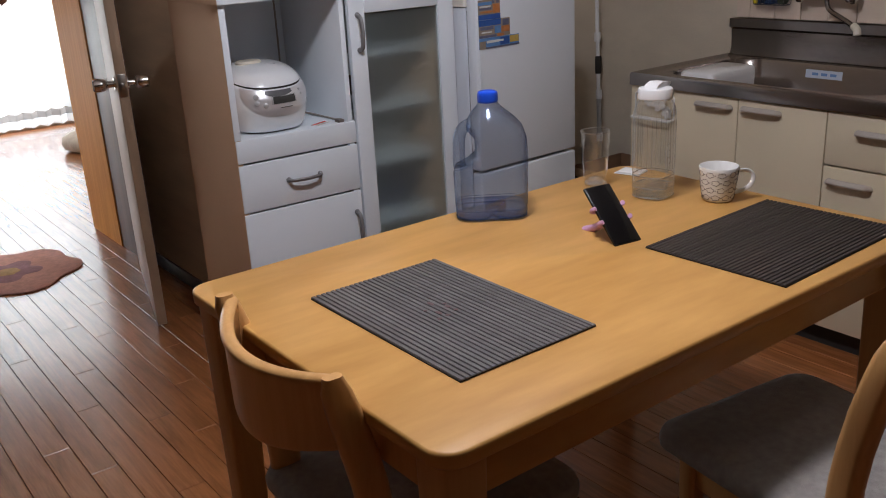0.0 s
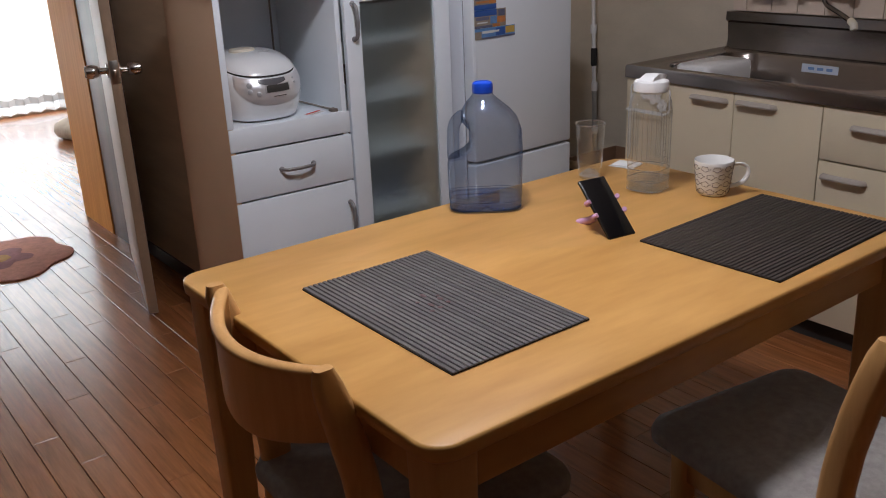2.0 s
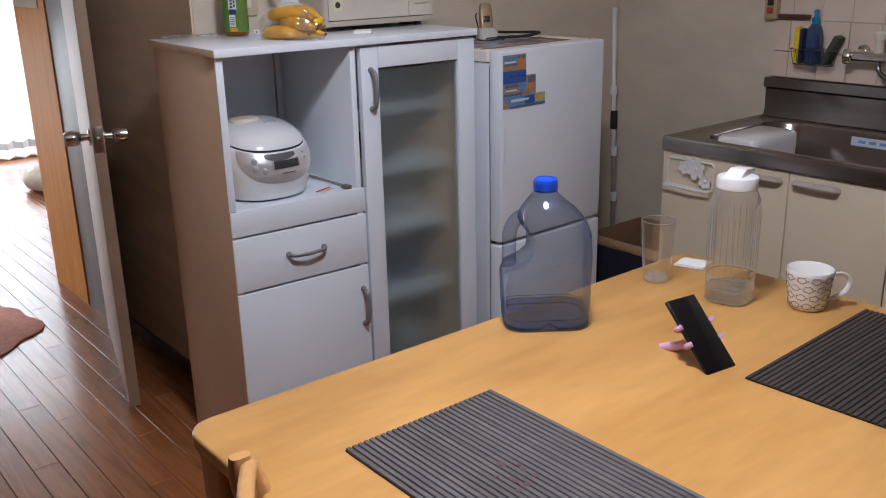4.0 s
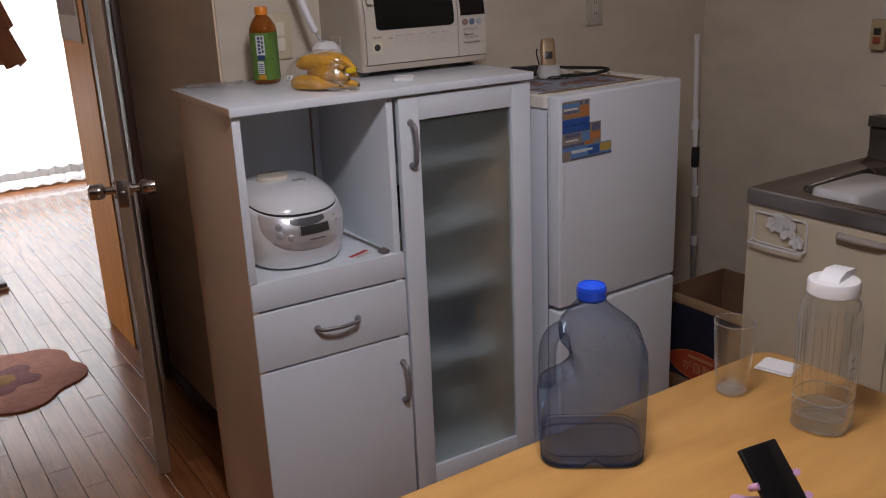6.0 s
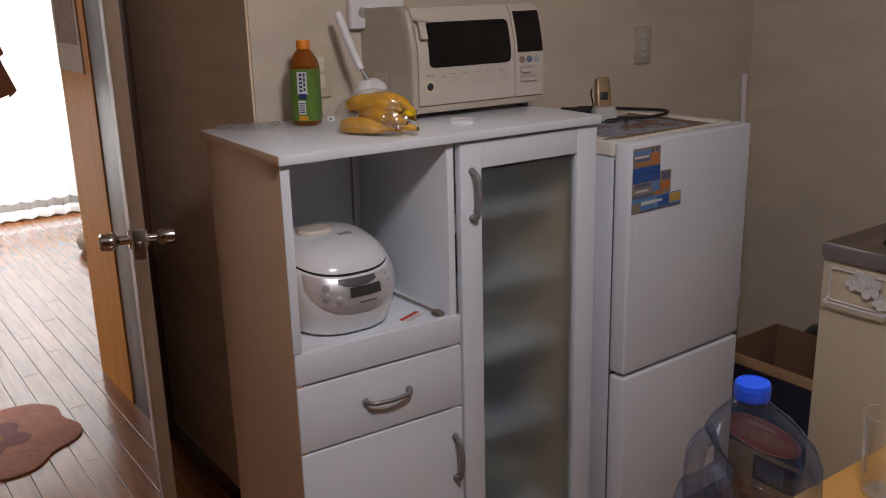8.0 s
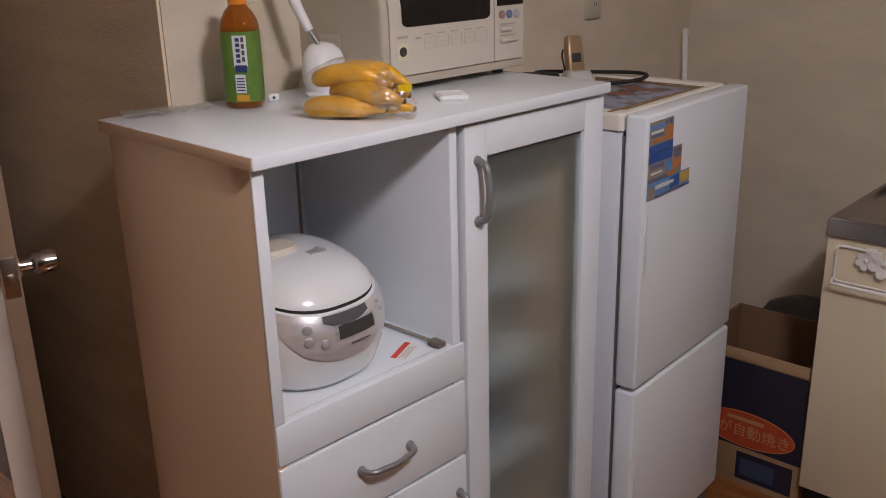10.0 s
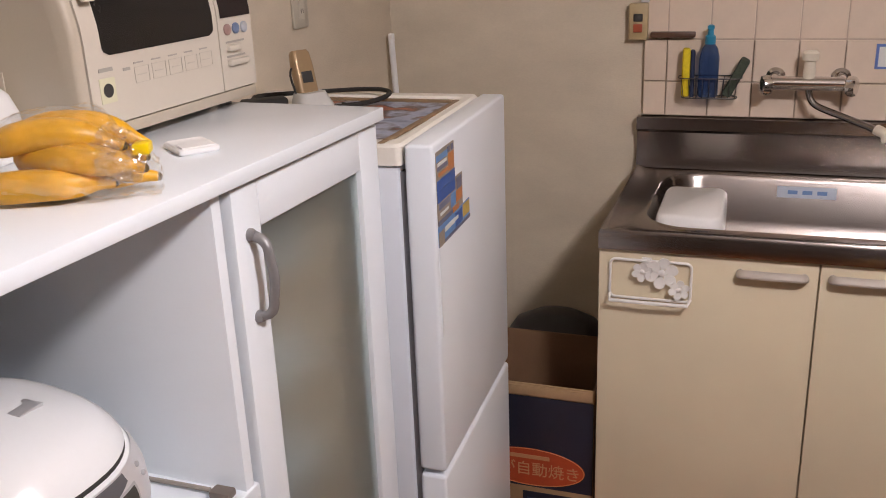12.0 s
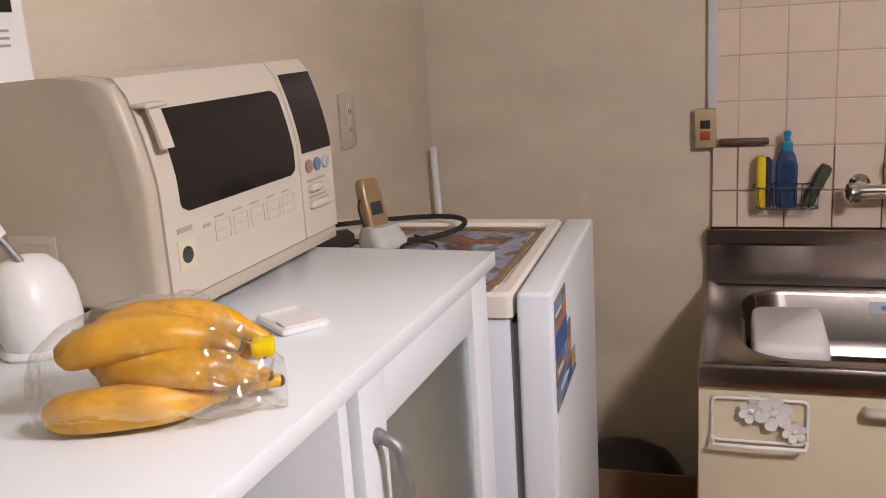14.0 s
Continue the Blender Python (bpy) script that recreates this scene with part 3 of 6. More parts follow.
sink = thing("kitchen_sink", "stainless steel sink top with a deep basin and upstand", "sink", (SX, SY1, 0))
SL, SD = SY1 - SY0, WX - SX - 0.004
ocx, ocy = (SD - 0.012) / 2, -SL / 2
bcx, bcy, bw, bd = 0.300, -0.490, 0.465, 0.80
basin = loft([rrect(SD + 0.012, SL, 0.003, SZ - 0.0425, ocx, ocy), rrect(SD + 0.012, SL, 0.003, SZ - 0.005, ocx, ocy), rrect(SD + 0.004, SL - 0.008, 0.004, SZ + 0.002, ocx, ocy), rrect(SD - 0.02, SL - 0.030, 0.010, SZ, ocx, ocy), rrect(SD - 0.04, SL - 0.046, 0.014, SZ - 0.006, ocx, ocy),
              rrect(bw + 0.03, bd + 0.03, 0.11, SZ - 0.008, bcx, bcy), rrect(bw + 0.012, bd + 0.012, 0.105, SZ - 0.005, bcx, bcy), rrect(bw, bd, 0.10, SZ - 0.014, bcx, bcy), rrect(bw - 0.02, bd - 0.02, 0.10, SZ - 0.12, bcx, bcy), rrect(bw - 0.06, bd - 0.06, 0.09, SZ - 0.155, bcx, bcy)], False, True)
part("worktop", basin, M_STEEL, sink, angle=40)
part("upstand", extrude_profile([(SD - 0.028, SZ - 0.004), (SD - 0.0, SZ - 0.004), (SD, 0.972), (SD - 0.038, 0.972), (SD - 0.040, 0.940), (SD - 0.024, 0.930), (SD - 0.020, 0.862)], "y", -SL, 0.0), M_STEEL, sink, "steel upstand with a ledge")

# ---- ceiling light ----
lamp = thing("ceiling_light", "round white ceiling light with a glowing diffuser", "ceiling light", (LAMP[0], LAMP[1], 2.26))
part("housing", lathe([(0.20, 0.16), (0.24, 0.15), (0.26, 0.06), (0.255, 0.02)], 40, True, False), M_WHITE, lamp)
part("diffuser", lathe([(0.253, 0.03), (0.23, 0.008), (0.15, 0.0)], 40, False, True), glow("lamp_diffuser", (1.0, 0.93, 0.82), 2.5), lamp)


# ---- things on the table ----
M_MAT = paint("charcoal_slats", (0.100, 0.092, 0.093), 0.62, vary=0.2, scale=30, fine=300, bump=0.15, random_tone=0.15, spec=0.35)
# Slats again, darkened: weaker light and less sheen are put into the colour
M_MAT_DIM = paint("slats_dimmer_light", (0.045, 0.036, 0.033), 0.7, vary=0.2, scale=30, fine=300, bump=0.15, random_tone=0.15, spec=0.2)
M_CRUMB = paint("stain", (0.10, 0.06, 0.06), 0.9)


def placemat(x0, x1, y0, y1, along, label, material):
    mt = thing("placemat", label, "placemat", ((x0 + x1) / 2, (y0 + y1) / 2, TZ + 0.0004), 2 if along == "x" else 90, "placemats on the table")
    lx, ly = (x1 - x0, y1 - y0) if along == "x" else (y1 - y0, x1 - x0)
    part("backing", box(-lx / 2 + 0.001, lx / 2 - 0.001, -ly / 2, ly / 2, 0, 0.0022), M_DARK, mt)
    n = round(ly / 0.0103)
    pitch = ly / n
    me = mesh_of("slat", box(-lx / 2, lx / 2, -pitch * 0.40, pitch * 0.40, 0.0021, 0.0050, 0.0011, 1), material)
    for k in range(n):
        share("slat", me, mt, pose(0, -ly / 2 + pitch * (k + 0.5), 0))
    return mt


mat_a = placemat(1.027, 1.319, 1.102, 1.552, "y", "charcoal ribbed slat placemat with a small stain", M_MAT)
placemat(1.675, 2.118, 0.990, 1.306, "x", "ribbed slat placemat near the mug, darkened for dimmer light", M_MAT_DIM)
rnd = random.Random(7)
for k in range(9):
    u, v = rnd.uniform(-0.06, 0.06), rnd.uniform(-0.03, 0.03)
    part("stain", moved(lathe([(0.004, 0), (0.0045, 0.0006), (0.002, 0.001)], 8), pose(0.03 + u, 0.01 + v, 0.0050) @ Matrix.Diagonal((rnd.uniform(0.6, 2.2), 1, 1, 1))), M_CRUMB, mat_a)

# blue water jug
M_JUG = clear("blue_jug_plastic", (0.825, 0.862, 0.925), 1.0, 0.035, 1.75, 0.016, (0.26, 0.38, 0.68), edge=(0.36, 0.43, 0.60), edge_power=2.0)
M_JUG_EDGE = clear("jug_thick_edge", (0.58, 0.66, 0.84), 0.9, 0.03, 1.5, 0.10, (0.05, 0.08, 0.2), edge=(0.3, 0.4, 0.7))
M_JUG_WATER = clear("jug_water", (0.70, 0.77, 0.92), 0.9, 0.02, 1.25, 0.05, (0.05, 0.08, 0.2))
M_CAP = paint("blue_cap", (0.012, 0.075, 0.62), 0.4, vary=0.05, bump=0.03)
jug = thing("water_jug", "translucent blue plastic water jug with a bright blue cap, almost empty", "jug", (1.612, 1.717, TZ + 0.0005), -37)
jug.matrix_world = jug.matrix_world @ Matrix.Scale(0.99, 4)
spec = [(0.0, 0.135, 0.115, 0.0, 0.035), (0.004, 0.152, 0.130, 0.0, 0.035), (0.016, 0.160, 0.138, 0.0, 0.036), (0.022, 0.156, 0.134, 0.0, 0.036), (0.030, 0.162, 0.140, 0.0, 0.036), (0.090, 0.164, 0.142, 0.0, 0.036), (0.108, 0.158, 0.142, 0.003, 0.036),
        (0.122, 0.130, 0.140, 0.018, 0.034), (0.137, 0.114, 0.138, 0.026, 0.033), (0.178, 0.112, 0.136, 0.025, 0.033), (0.197, 0.124, 0.128, 0.013, 0.04), (0.218, 0.104, 0.104, 0.006, 0.045), (0.236, 0.072, 0.072, 0.001, 0.036), (0.248, 0.048, 0.048, 0, 0.024), (0.254, 0.043, 0.043, 0, 0.0215), (0.262, 0.043, 0.043, 0, 0.0215)]
part("bottle", loft([rrect(w * 1.05, d * 1.05, r * 1.05, z * 1.05, cx * 1.05) for z, w, d, cx, r in spec], True, False), M_JUG, jug, angle=60)
part("handle", tube([q * 1.05 for q in bez((-0.043, 0, 0.206), (-0.054, 0, 0.203), (-0.066, 0, 0.192), (-0.067, 0, 0.165), 8) + bez((-0.067, 0, 0.165), (-0.067, 0, 0.140), (-0.069, 0, 0.122), (-0.067, 0, 0.111), 7)[1:]], 0.0125, 14, flat=1.3), M_JUG, jug)
ring = []
outline = rrect(0.163, 0.140, 0.037, 0.0052)
for p, q in zip(outline, outline[1:] + outline[:1]):
    ring.append(tuple(p))
    if abs(p[1] - q[1]) < 1e-4 and p[1] < 0 and p[0] * q[0] < 0:
        s = 1 if q[0] > p[0] else -1
        ring += [(-s * 0.018, p[1], 0.0052), (0.0, p[1], 0.017), (s * 0.018, p[1], 0.0052)]
part("base_ridge", tube(ring, 0.0019, 6, closed=True), M_JUG_EDGE, jug)
part("base_ring", tube([(p[0], p[1], 0.0235) for p in rrect(0.164, 0.141, 0.037, 0)], 0.0007, 6, closed=True), M_JUG_EDGE, jug)
part("water", loft([rrect(0.136, 0.115, 0.03, 0.0018), rrect(0.157, 0.134, 0.034, 0.006), rrect(0.161, 0.138, 0.034, 0.020)]), M_JUG_WATER, jug)
rnd = random.Random(21)
bm = bmesh.new()
for k in range(15):
    z = 0.135 + 0.09 * rnd.random() ** 1.5
    merge(bm, moved(lathe([(0.0011, -0.0006), (0.0016, 0.0), (0.0011, 0.0006)], 7), pose(rnd.uniform(-0.01, 0.055), -0.0735 if z < 0.19 else -0.070 + (z - 0.19) * 0.75, z, 90)))
tagged(part("droplets", bm, clear("water_drop", (0.9, 0.92, 0.95), 1.0, 0.02, 1.6, 0.14, (0.75, 0.8, 0.9)), jug, "fine water drops inside the wall"), kind="stuff")
cap = part("cap", moved(lathe([(0.0250, 0.253), (0.0258, 0.255), (0.0258, 0.272), (0.0245, 0.2755), (0.0200, 0.277), (0.0195, 0.2755)], 36), Matrix.Diagonal((0.90, 0.90, 1.05, 1))), M_CAP, jug, "bright blue screw cap")
part("cap_rib", loft([[(0.0236 * math.cos(a) * (1.012 if i % 2 else 1.0), 0.0236 * math.sin(a) * (1.012 if i % 2 else 1.0), z) for i, a in ((i, 2 * math.pi * i / 72) for i in range(72))] for z in (0.2690, 0.2835)], True, True), M_CAP, cap)

# clear pitcher
M_CLEAR = clear("clear_plastic", (0.93, 0.935, 0.935), 1.0, 0.04, 1.5, 0.035, (0.8, 0.8, 0.79), edge_power=2.0)
M_CLEAR_EDGE = clear("clear_thick_edge", (0.72, 0.72, 0.71), 1.0, 0.04, 1.6, 0.18, (0.85, 0.85, 0.83), edge_power=1.6)
M_LID = paint("white_lid", (0.82, 0.82, 0.82), 0.35, vary=0.03, bump=0.03)
pit = thing("water_pitcher", "clear plastic water pitcher with a white flip lid, almost empty", "pitcher", (1.972, 1.534, TZ + 0.0005), 12)
spec = [(0.0, 0.080, 0.022), (0.004, 0.092, 0.028), (0.012, 0.097, 0.03), (0.050, 0.098, 0.03), (0.056, 0.095, 0.03), (0.062, 0.098, 0.03), (0.195, 0.100, 0.032), (0.215, 0.098, 0.036), (0.228, 0.090, 0.040), (0.236, 0.080, 0.039), (0.244, 0.078, 0.038)]
part("body", loft([rrect(w * 0.95, w * 0.95, r * 1.15, z) for z, w, r in spec], True, False), M_CLEAR, pit, angle=60)
rib = mesh_of("ridge", tube([(0, 0, 0.07), (0, 0, 0.19)], 0.0008, 6), M_CLEAR)
for side in range(4):
    for o in (-0.024, -0.008, 0.008, 0.024):
        share("ridge", rib, pit, pose(0, 0, 0, 0, 0, 90 * side) @ pose(0.0464, o * 0.8, 0))
part("water", loft([rrect(0.074, 0.074, 0.022, 0.002), rrect(0.088, 0.088, 0.030, 0.012), rrect(0.089, 0.089, 0.030, 0.027)]), clear("still_water", (0.90, 0.93, 0.94), 0.9, 0.02, 1.33, 0.05, (0.75, 0.76, 0.76)), pit)
for z in (0.0045, 0.0275, 0.0555):
    part("base_ring", tube([(p[0], p[1], z) for p in rrect(0.0905, 0.0905, 0.033, 0)], 0.0011, 6, closed=True), M_CLEAR_EDGE, pit)
for k in range(5):
    part("level_mark", tube([(-0.024, -0.0472, 0.072 + 0.016 * k), (-0.008, -0.0478, 0.072 + 0.016 * k)], 0.0007, 5), M_CLEAR_EDGE, pit)
pl = part("lid", lathe([(0.039, 0.238), (0.0410, 0.240), (0.0410, 0.258), (0.039, 0.262), (0.030, 0.264)], 36), M_LID, pit, "white plastic lid")
part("spout_flap", extrude_profile([(-0.028, 0.262), (0.034, 0.262), (0.044, 0.268), (0.042, 0.272), (0.026, 0.274), (0.002, 0.277), (-0.020, 0.271)], "y", -0.017, 0.017), M_LID, pl)

# glass tumbler
M_GLASS = clear("tumbler_glass", (0.972, 0.975, 0.97), 1.0, 0.02, 1.5, 0.012)
gl = thing("glass_tumbler", "clear drinking glass with a faceted heavy base", "glass", (1.952, 1.706, TZ + 0.0005))
part("wall", loft([[(r * (1 + 0.012 * (k % 2) * (z < 0.05)) * math.cos(2 * math.pi * k / 20), r * (1 + 0.012 * (k % 2) * (z < 0.05)) * math.sin(2 * math.pi * k / 20), z) for k in range(20)] for r, z in ((0.027, 0.0), (0.0285, 0.004), (0.031, 0.04), (0.0345, 0.09), (0.0372, 0.138), (0.0362, 0.139), (0.0335, 0.09), (0.0298, 0.04), (0.026, 0.018), (0.012, 0.015))], True, True), M_GLASS, gl, angle=15)
part("base", lathe([(0.026, 0.001), (0.0275, 0.006), (0.020, 0.012), (0.008, 0.020)], 12), clear("cut_glass_base", (0.97, 0.97, 0.96), 1.0, 0.05, 2.3, 0.12, (0.95, 0.93, 0.90)), gl, "thick cut glass base", angle=10)

part("rim", tube([(0.0368 * math.cos(2 * math.pi * k / 40), 0.0368 * math.sin(2 * math.pi * k / 40), 0.1386) for k in range(40)], 0.0009, 6, closed=True), M_CLEAR_EDGE, gl)

# mug
M_MUG = paint("white_ceramic", (0.80, 0.79, 0.76), 0.18, vary=0.03, bump=0.01)
M_INK = paint("dark_print", (0.06, 0.045, 0.04), 0.4)
mug = thing("mug", "white ceramic mug printed with rows of small dark outlines", "mug", (2.048, 1.402, TZ + 0.0005), -44)


def mug_r(z):
    return 0.0355 + 0.0105 * (z / 0.082) ** 0.8


part("cup", lathe([(0.026, 0.002), (0.030, 0.0), (0.034, 0.003)] + [(mug_r(z), z) for z in (0.012, 0.03, 0.05, 0.07, 0.081)] + [(mug_r(0.082) - 0.0012, 0.0828), (mug_r(0.08) - 0.003, 0.081)] + [(mug_r(z) - 0.0032, z) for z in (0.05, 0.02)] + [(0.028, 0.007)], 40), M_MUG, mug, angle=60)
part("handle", tube(bez((0.0425, 0, 0.068), (0.066, 0, 0.080), (0.090, 0, 0.062), (0.074, 0, 0.036), 8) + bez((0.074, 0, 0.036), (0.064, 0, 0.022), (0.050, 0, 0.020), (0.0365, 0, 0.017), 6)[1:], 0.0036, 10, flat=1.5), M_MUG, mug)
bm = bmesh.new()
for row in range(4):
    zc = 0.013 + 0.0185 * row
    for c in range(10):
        a0 = 2 * math.pi * (c + 0.5 * (row % 2)) / 10
        pts = []
        for k in range(14):
            b = 2 * math.pi * k / 14
            wob = 1 + 0.16 * math.sin(5 * b + row)
            z = zc + 0.0062 * wob * math.sin(b)
            ang = a0 + 0.0092 * wob * math.cos(b) / mug_r(z)
            pts.append((mug_r(z) * math.cos(ang), mug_r(z) * math.sin(ang), z))
        merge(bm, tube(pts, 0.00065, 4, closed=True))
        ang = a0 + 0.0125 / mug_r(zc)
        merge(bm, moved(lathe([(0.0012, -0.0005), (0.0012, 0.0005)], 6), pose((mug_r(zc) + 0.0002) * math.cos(ang), (mug_r(zc) + 0.0002) * math.sin(ang), zc, 0, 90, math.degrees(ang))))
part("printed_pattern", bm, M_INK, mug, "dark printed outline pattern")

# phone in its stand
M_BLACK = paint("black_glass", (0.006, 0.006, 0.007), 0.25, vary=0.1, bump=0.0)
M_PINK = paint("lilac_pink_plastic", (0.62, 0.36, 0.58), 0.4, vary=0.06, bump=0.03)
lean = pose(1.670, 1.342, TZ + 0.0005, -47, 0, -8)
ph = tagged(new("smartphone"), "black smartphone leaning in a lilac-pink stand", "phone")
ph.matrix_world = lean
part("body", box(-0.035, 0.035, -0.001, 0.007, 0.0, 0.148, 0.003, 3), M_BLACK, ph)
part("screen", box(-0.032, 0.032, -0.0018, -0.0008, 0.004, 0.144, 0.0003), paint("dark_screen", (0.004, 0.004, 0.005), 0.12, bump=0.0), ph, "dark glossy screen")
hs = tagged(new("phone_stand"), "lilac-pink plastic phone stand with four gripping arms", "stand")
hs.matrix_world = lean
part("back_plate", loft([rrect(0.030, 0.012, 0.005, 0.050, 0, 0.0145), rrect(0.034, 0.013, 0.006, 0.075, 0, 0.0145), rrect(0.030, 0.012, 0.005, 0.100, 0, 0.0145)]), M_PINK, hs)
for s in (-1, 1):
    for z in (0.058, 0.092):
        part("arm", tube(bez((s * 0.010, 0.013, z), (s * 0.030, 0.015, z + 0.004), (s * 0.042, 0.013, z + 0.004), (s * 0.040, 0.001, z + 0.002), 7) + [Vector((s * 0.036, -0.0045, z + 0.001))], 0.0052, 10), M_PINK, hs)
part("tail_leg", tube(bez((-0.004, 0.018, 0.072), (-0.006, 0.044, 0.074), (-0.008, 0.068, 0.082), (-0.010, 0.0965, 0.0955), 9), 0.0085, 12, [1.1, 1.1, 1.05, 1, 1, 1, 1.05, 1.1, 1.2, 1.1]), M_PINK, hs)

# paper napkin
M_PAPER = paint("white_paper", (0.80, 0.80, 0.80), 0.8, vary=0.04, bump=0.1)


def sheet(w, d, z, curl, nx=8, ny=8):
    bm = bmesh.new()
    g = [[bm.verts.new((w * (i / nx - 0.5), d * (j / ny - 0.5), z + curl * noise.noise((i * 0.7, j * 0.6, w * 40)) + curl)) for i in range(nx + 1)] for j in range(ny + 1)]
    for a, b in zip(g, g[1:]):
        for i in range(nx):
            bm.faces.new((a[i], a[i + 1], b[i + 1], b[i]))
    ext = bmesh.ops.extrude_face_region(bm, geom=bm.faces[:])
    for v in ext["geom"]:
        if isinstance(v, bmesh.types.BMVert):
            v.co.z += 0.0012
    return bm


nk = thing("paper_napkin", "folded white paper napkin lying on the table", "napkin", (2.098, 1.715, TZ + 0.0003), -74)
part("fold", sheet(0.070, 0.060, 0.0, 0.0008), M_PAPER, nk)
part("upper_fold", moved(sheet(0.064, 0.054, 0.0026, 0.0008), pose(0.002, 0.002, 0)), M_PAPER, nk)

# ---- on and in the white cabinet ----
# rice cooker
M_COOK = paint("cooker_white", (0.81, 0.84, 0.86), 0.22, vary=0.02, scale=5, bump=0.01, coat=0.3)
M_SILVER = paint("silver_panel", (0.78, 0.78, 0.80), 0.30, metal=0.55, vary=0.04, scale=9, bump=0.02)
M_LCD = paint("dark_display", (0.05, 0.05, 0.048), 0.25, bump=0.0)
M_BUTTON = paint("pale_button", (0.55, 0.56, 0.58), 0.35, metal=0.4)
M_DARKGREY = paint("dark_grey_plastic", (0.09, 0.09, 0.10), 0.35)
ck = thing("rice_cooker", "white rice cooker with a silver control panel and dark display", "rice cooker", (1.600, 2.838, 0.7895), -1)


def ck_half(z):
    """Half widths of the cooker at a height."""
    pts = ((0.0, 0.106), (0.012, 0.115), (0.05, 0.127), (0.09, 0.132), (0.135, 0.130), (0.158, 0.124), (0.177, 0.113), (0.190, 0.097), (0.198, 0.075), (0.205, 0.035))
    for (z0, r0), (z1, r1) in zip(pts, pts[1:]):
        if z <= z1:
            return r0 + (r1 - r0) * (z - z0) / (z1 - z0)
    return pts[-1][1]


def ck_point(a, z, off=0.0):
    r, e = ck_half(z), 0.80
    c, s = math.cos(a), math.sin(a)
    y = (r * 1.10 + off) * math.copysign(abs(s) ** e, s)
    lean = 0.24 * max(0.0, min(1.0, (z - 0.05) / 0.11, (0.225 - z) / 0.06))      # the parting line drops towards the front
    return ((r + off) * math.copysign(abs(c) ** e, c), y, z + lean * y)


def ck_ring(z, off=0.0, n=56):
    return [ck_point(2 * math.pi * i / n, z, off) for i in range(n)]


part("foot_ring", loft([ck_ring(0.0, -0.006), ck_ring(0.008, -0.004)]), M_DARKGREY, ck)
part("body", loft([ck_ring(z) for z in (0.005, 0.012, 0.03, 0.05, 0.07, 0.09, 0.11, 0.13, 0.146, 0.158, 0.167)]), M_COOK, ck, angle=60)
part("seam", loft([ck_ring(0.1655, -0.0024), ck_ring(0.1722, -0.0024)]), M_DARK, ck, "dark gap under the lid")
clid = part("lid", loft([ck_ring(z) for z in (0.1710, 0.175, 0.180, 0.185, 0.190, 0.194, 0.198, 0.202, 0.205)]), M_COOK, ck, angle=60)
part("steam_vent", loft([rrect(0.080, 0.064, 0.031, 0.194, -0.02, 0.030), rrect(0.084, 0.068, 0.033, 0.207, -0.02, 0.030), rrect(0.076, 0.060, 0.029, 0.213, -0.02, 0.030), rrect(0.03, 0.02, 0.009, 0.214, -0.02, 0.030)]), M_YELLOWED, clid, "cream steam vent")
part("lid_label", box(0.010, 0.044, -0.034, -0.006, 0.1960, 0.2038, 0.001), M_BUTTON, clid, "grey printed lid label")


def ck_patch(a0, a1, zlow, zhigh, off, na=20, nz=8, thick=0.002):
    """A plate that follows the cooker's front between two angles (0 is straight ahead)."""
    bm = bmesh.new()
    g = []
    for j in range(nz + 1):
        row = []
        for i in range(na + 1):
            u = i / na
            a = radians(-90 + a0 + (a1 - a0) * u)
            z = zlow(u) + (zhigh(u) - zlow(u)) * j / nz
            row.append(bm.verts.new(ck_point(a, z, off)))
        g.append(row)
    for a, b in zip(g, g[1:]):
        for i in range(na):
            bm.faces.new((a[i], a[i + 1], b[i + 1], b[i]))
    return bm


panel = part("control_panel", ck_patch(-60, 60, lambda u: 0.1656 - 0.108 * math.sin(math.pi * u) ** 0.62, lambda u: 0.1662, 0.0024, 28, 12), M_SILVER, ck, "brushed silver control panel", angle=60)
part("display_frame", ck_patch(-11, 17, lambda u: 0.112, lambda u: 0.149, 0.0040, 8, 4), M_BUTTON, panel)
part("display", ck_patch(-9, 15, lambda u: 0.115, lambda u: 0.146, 0.0050, 8, 4), M_LCD, panel)
part("lid_button", ck_patch(-19, 13, lambda u: 0.1575 - 0.012 * math.sin(math.pi * u), lambda u: 0.1660, 0.0046, 10, 4), M_DARKGREY, panel, "dark lid release button")
for a, z, r in ((-32, 0.145, 0.0085), (-31, 0.119, 0.0080), (-19, 0.110, 0.0080), (27, 0.156, 0.0035), (28, 0.139, 0.0035)):
    p = Vector(ck_point(radians(-90 + a), z, 0.002))
    part("button", moved(lathe([(r, 0), (r, 0.0025), (r * 0.7, 0.0035)], 18), pose(*p, 84, 0, a)), M_BUTTON, panel)
part("maker_bar", ck_patch(-2, 10, lambda u: 0.094, lambda u: 0.0975, 0.0045, 4, 1), M_DARKGREY, panel)

cd = thing("extension_cord", "grey extension cord hanging down the niche back", "cord", (1.790, 3.055, 0.789))
part("cable", tube(bez((0, 0, 0.395), (0.002, 0, 0.25), (-0.004, -0.004, 0.12), (-0.004, -0.006, 0.006), 12) + bez((-0.004, -0.006, 0.006), (0.0, -0.05, 0.005), (0.012, -0.20, 0.005), (0.008, -0.34, 0.006), 10)[1:], 0.0034, 8), paint("cord_grey", (0.28, 0.25, 0.22), 0.5), cd)
part("plug", box(-0.004, 0.016, -0.375, -0.345, 0.0005, 0.012, 0.003), paint("plug_brown", (0.16, 0.13, 0.11), 0.5), cd, "dark grey plug")
st = thing("warning_sticker", "red and white printed sticker on the niche shelf", "sticker", (1.745, 2.725, 0.7890), 22)
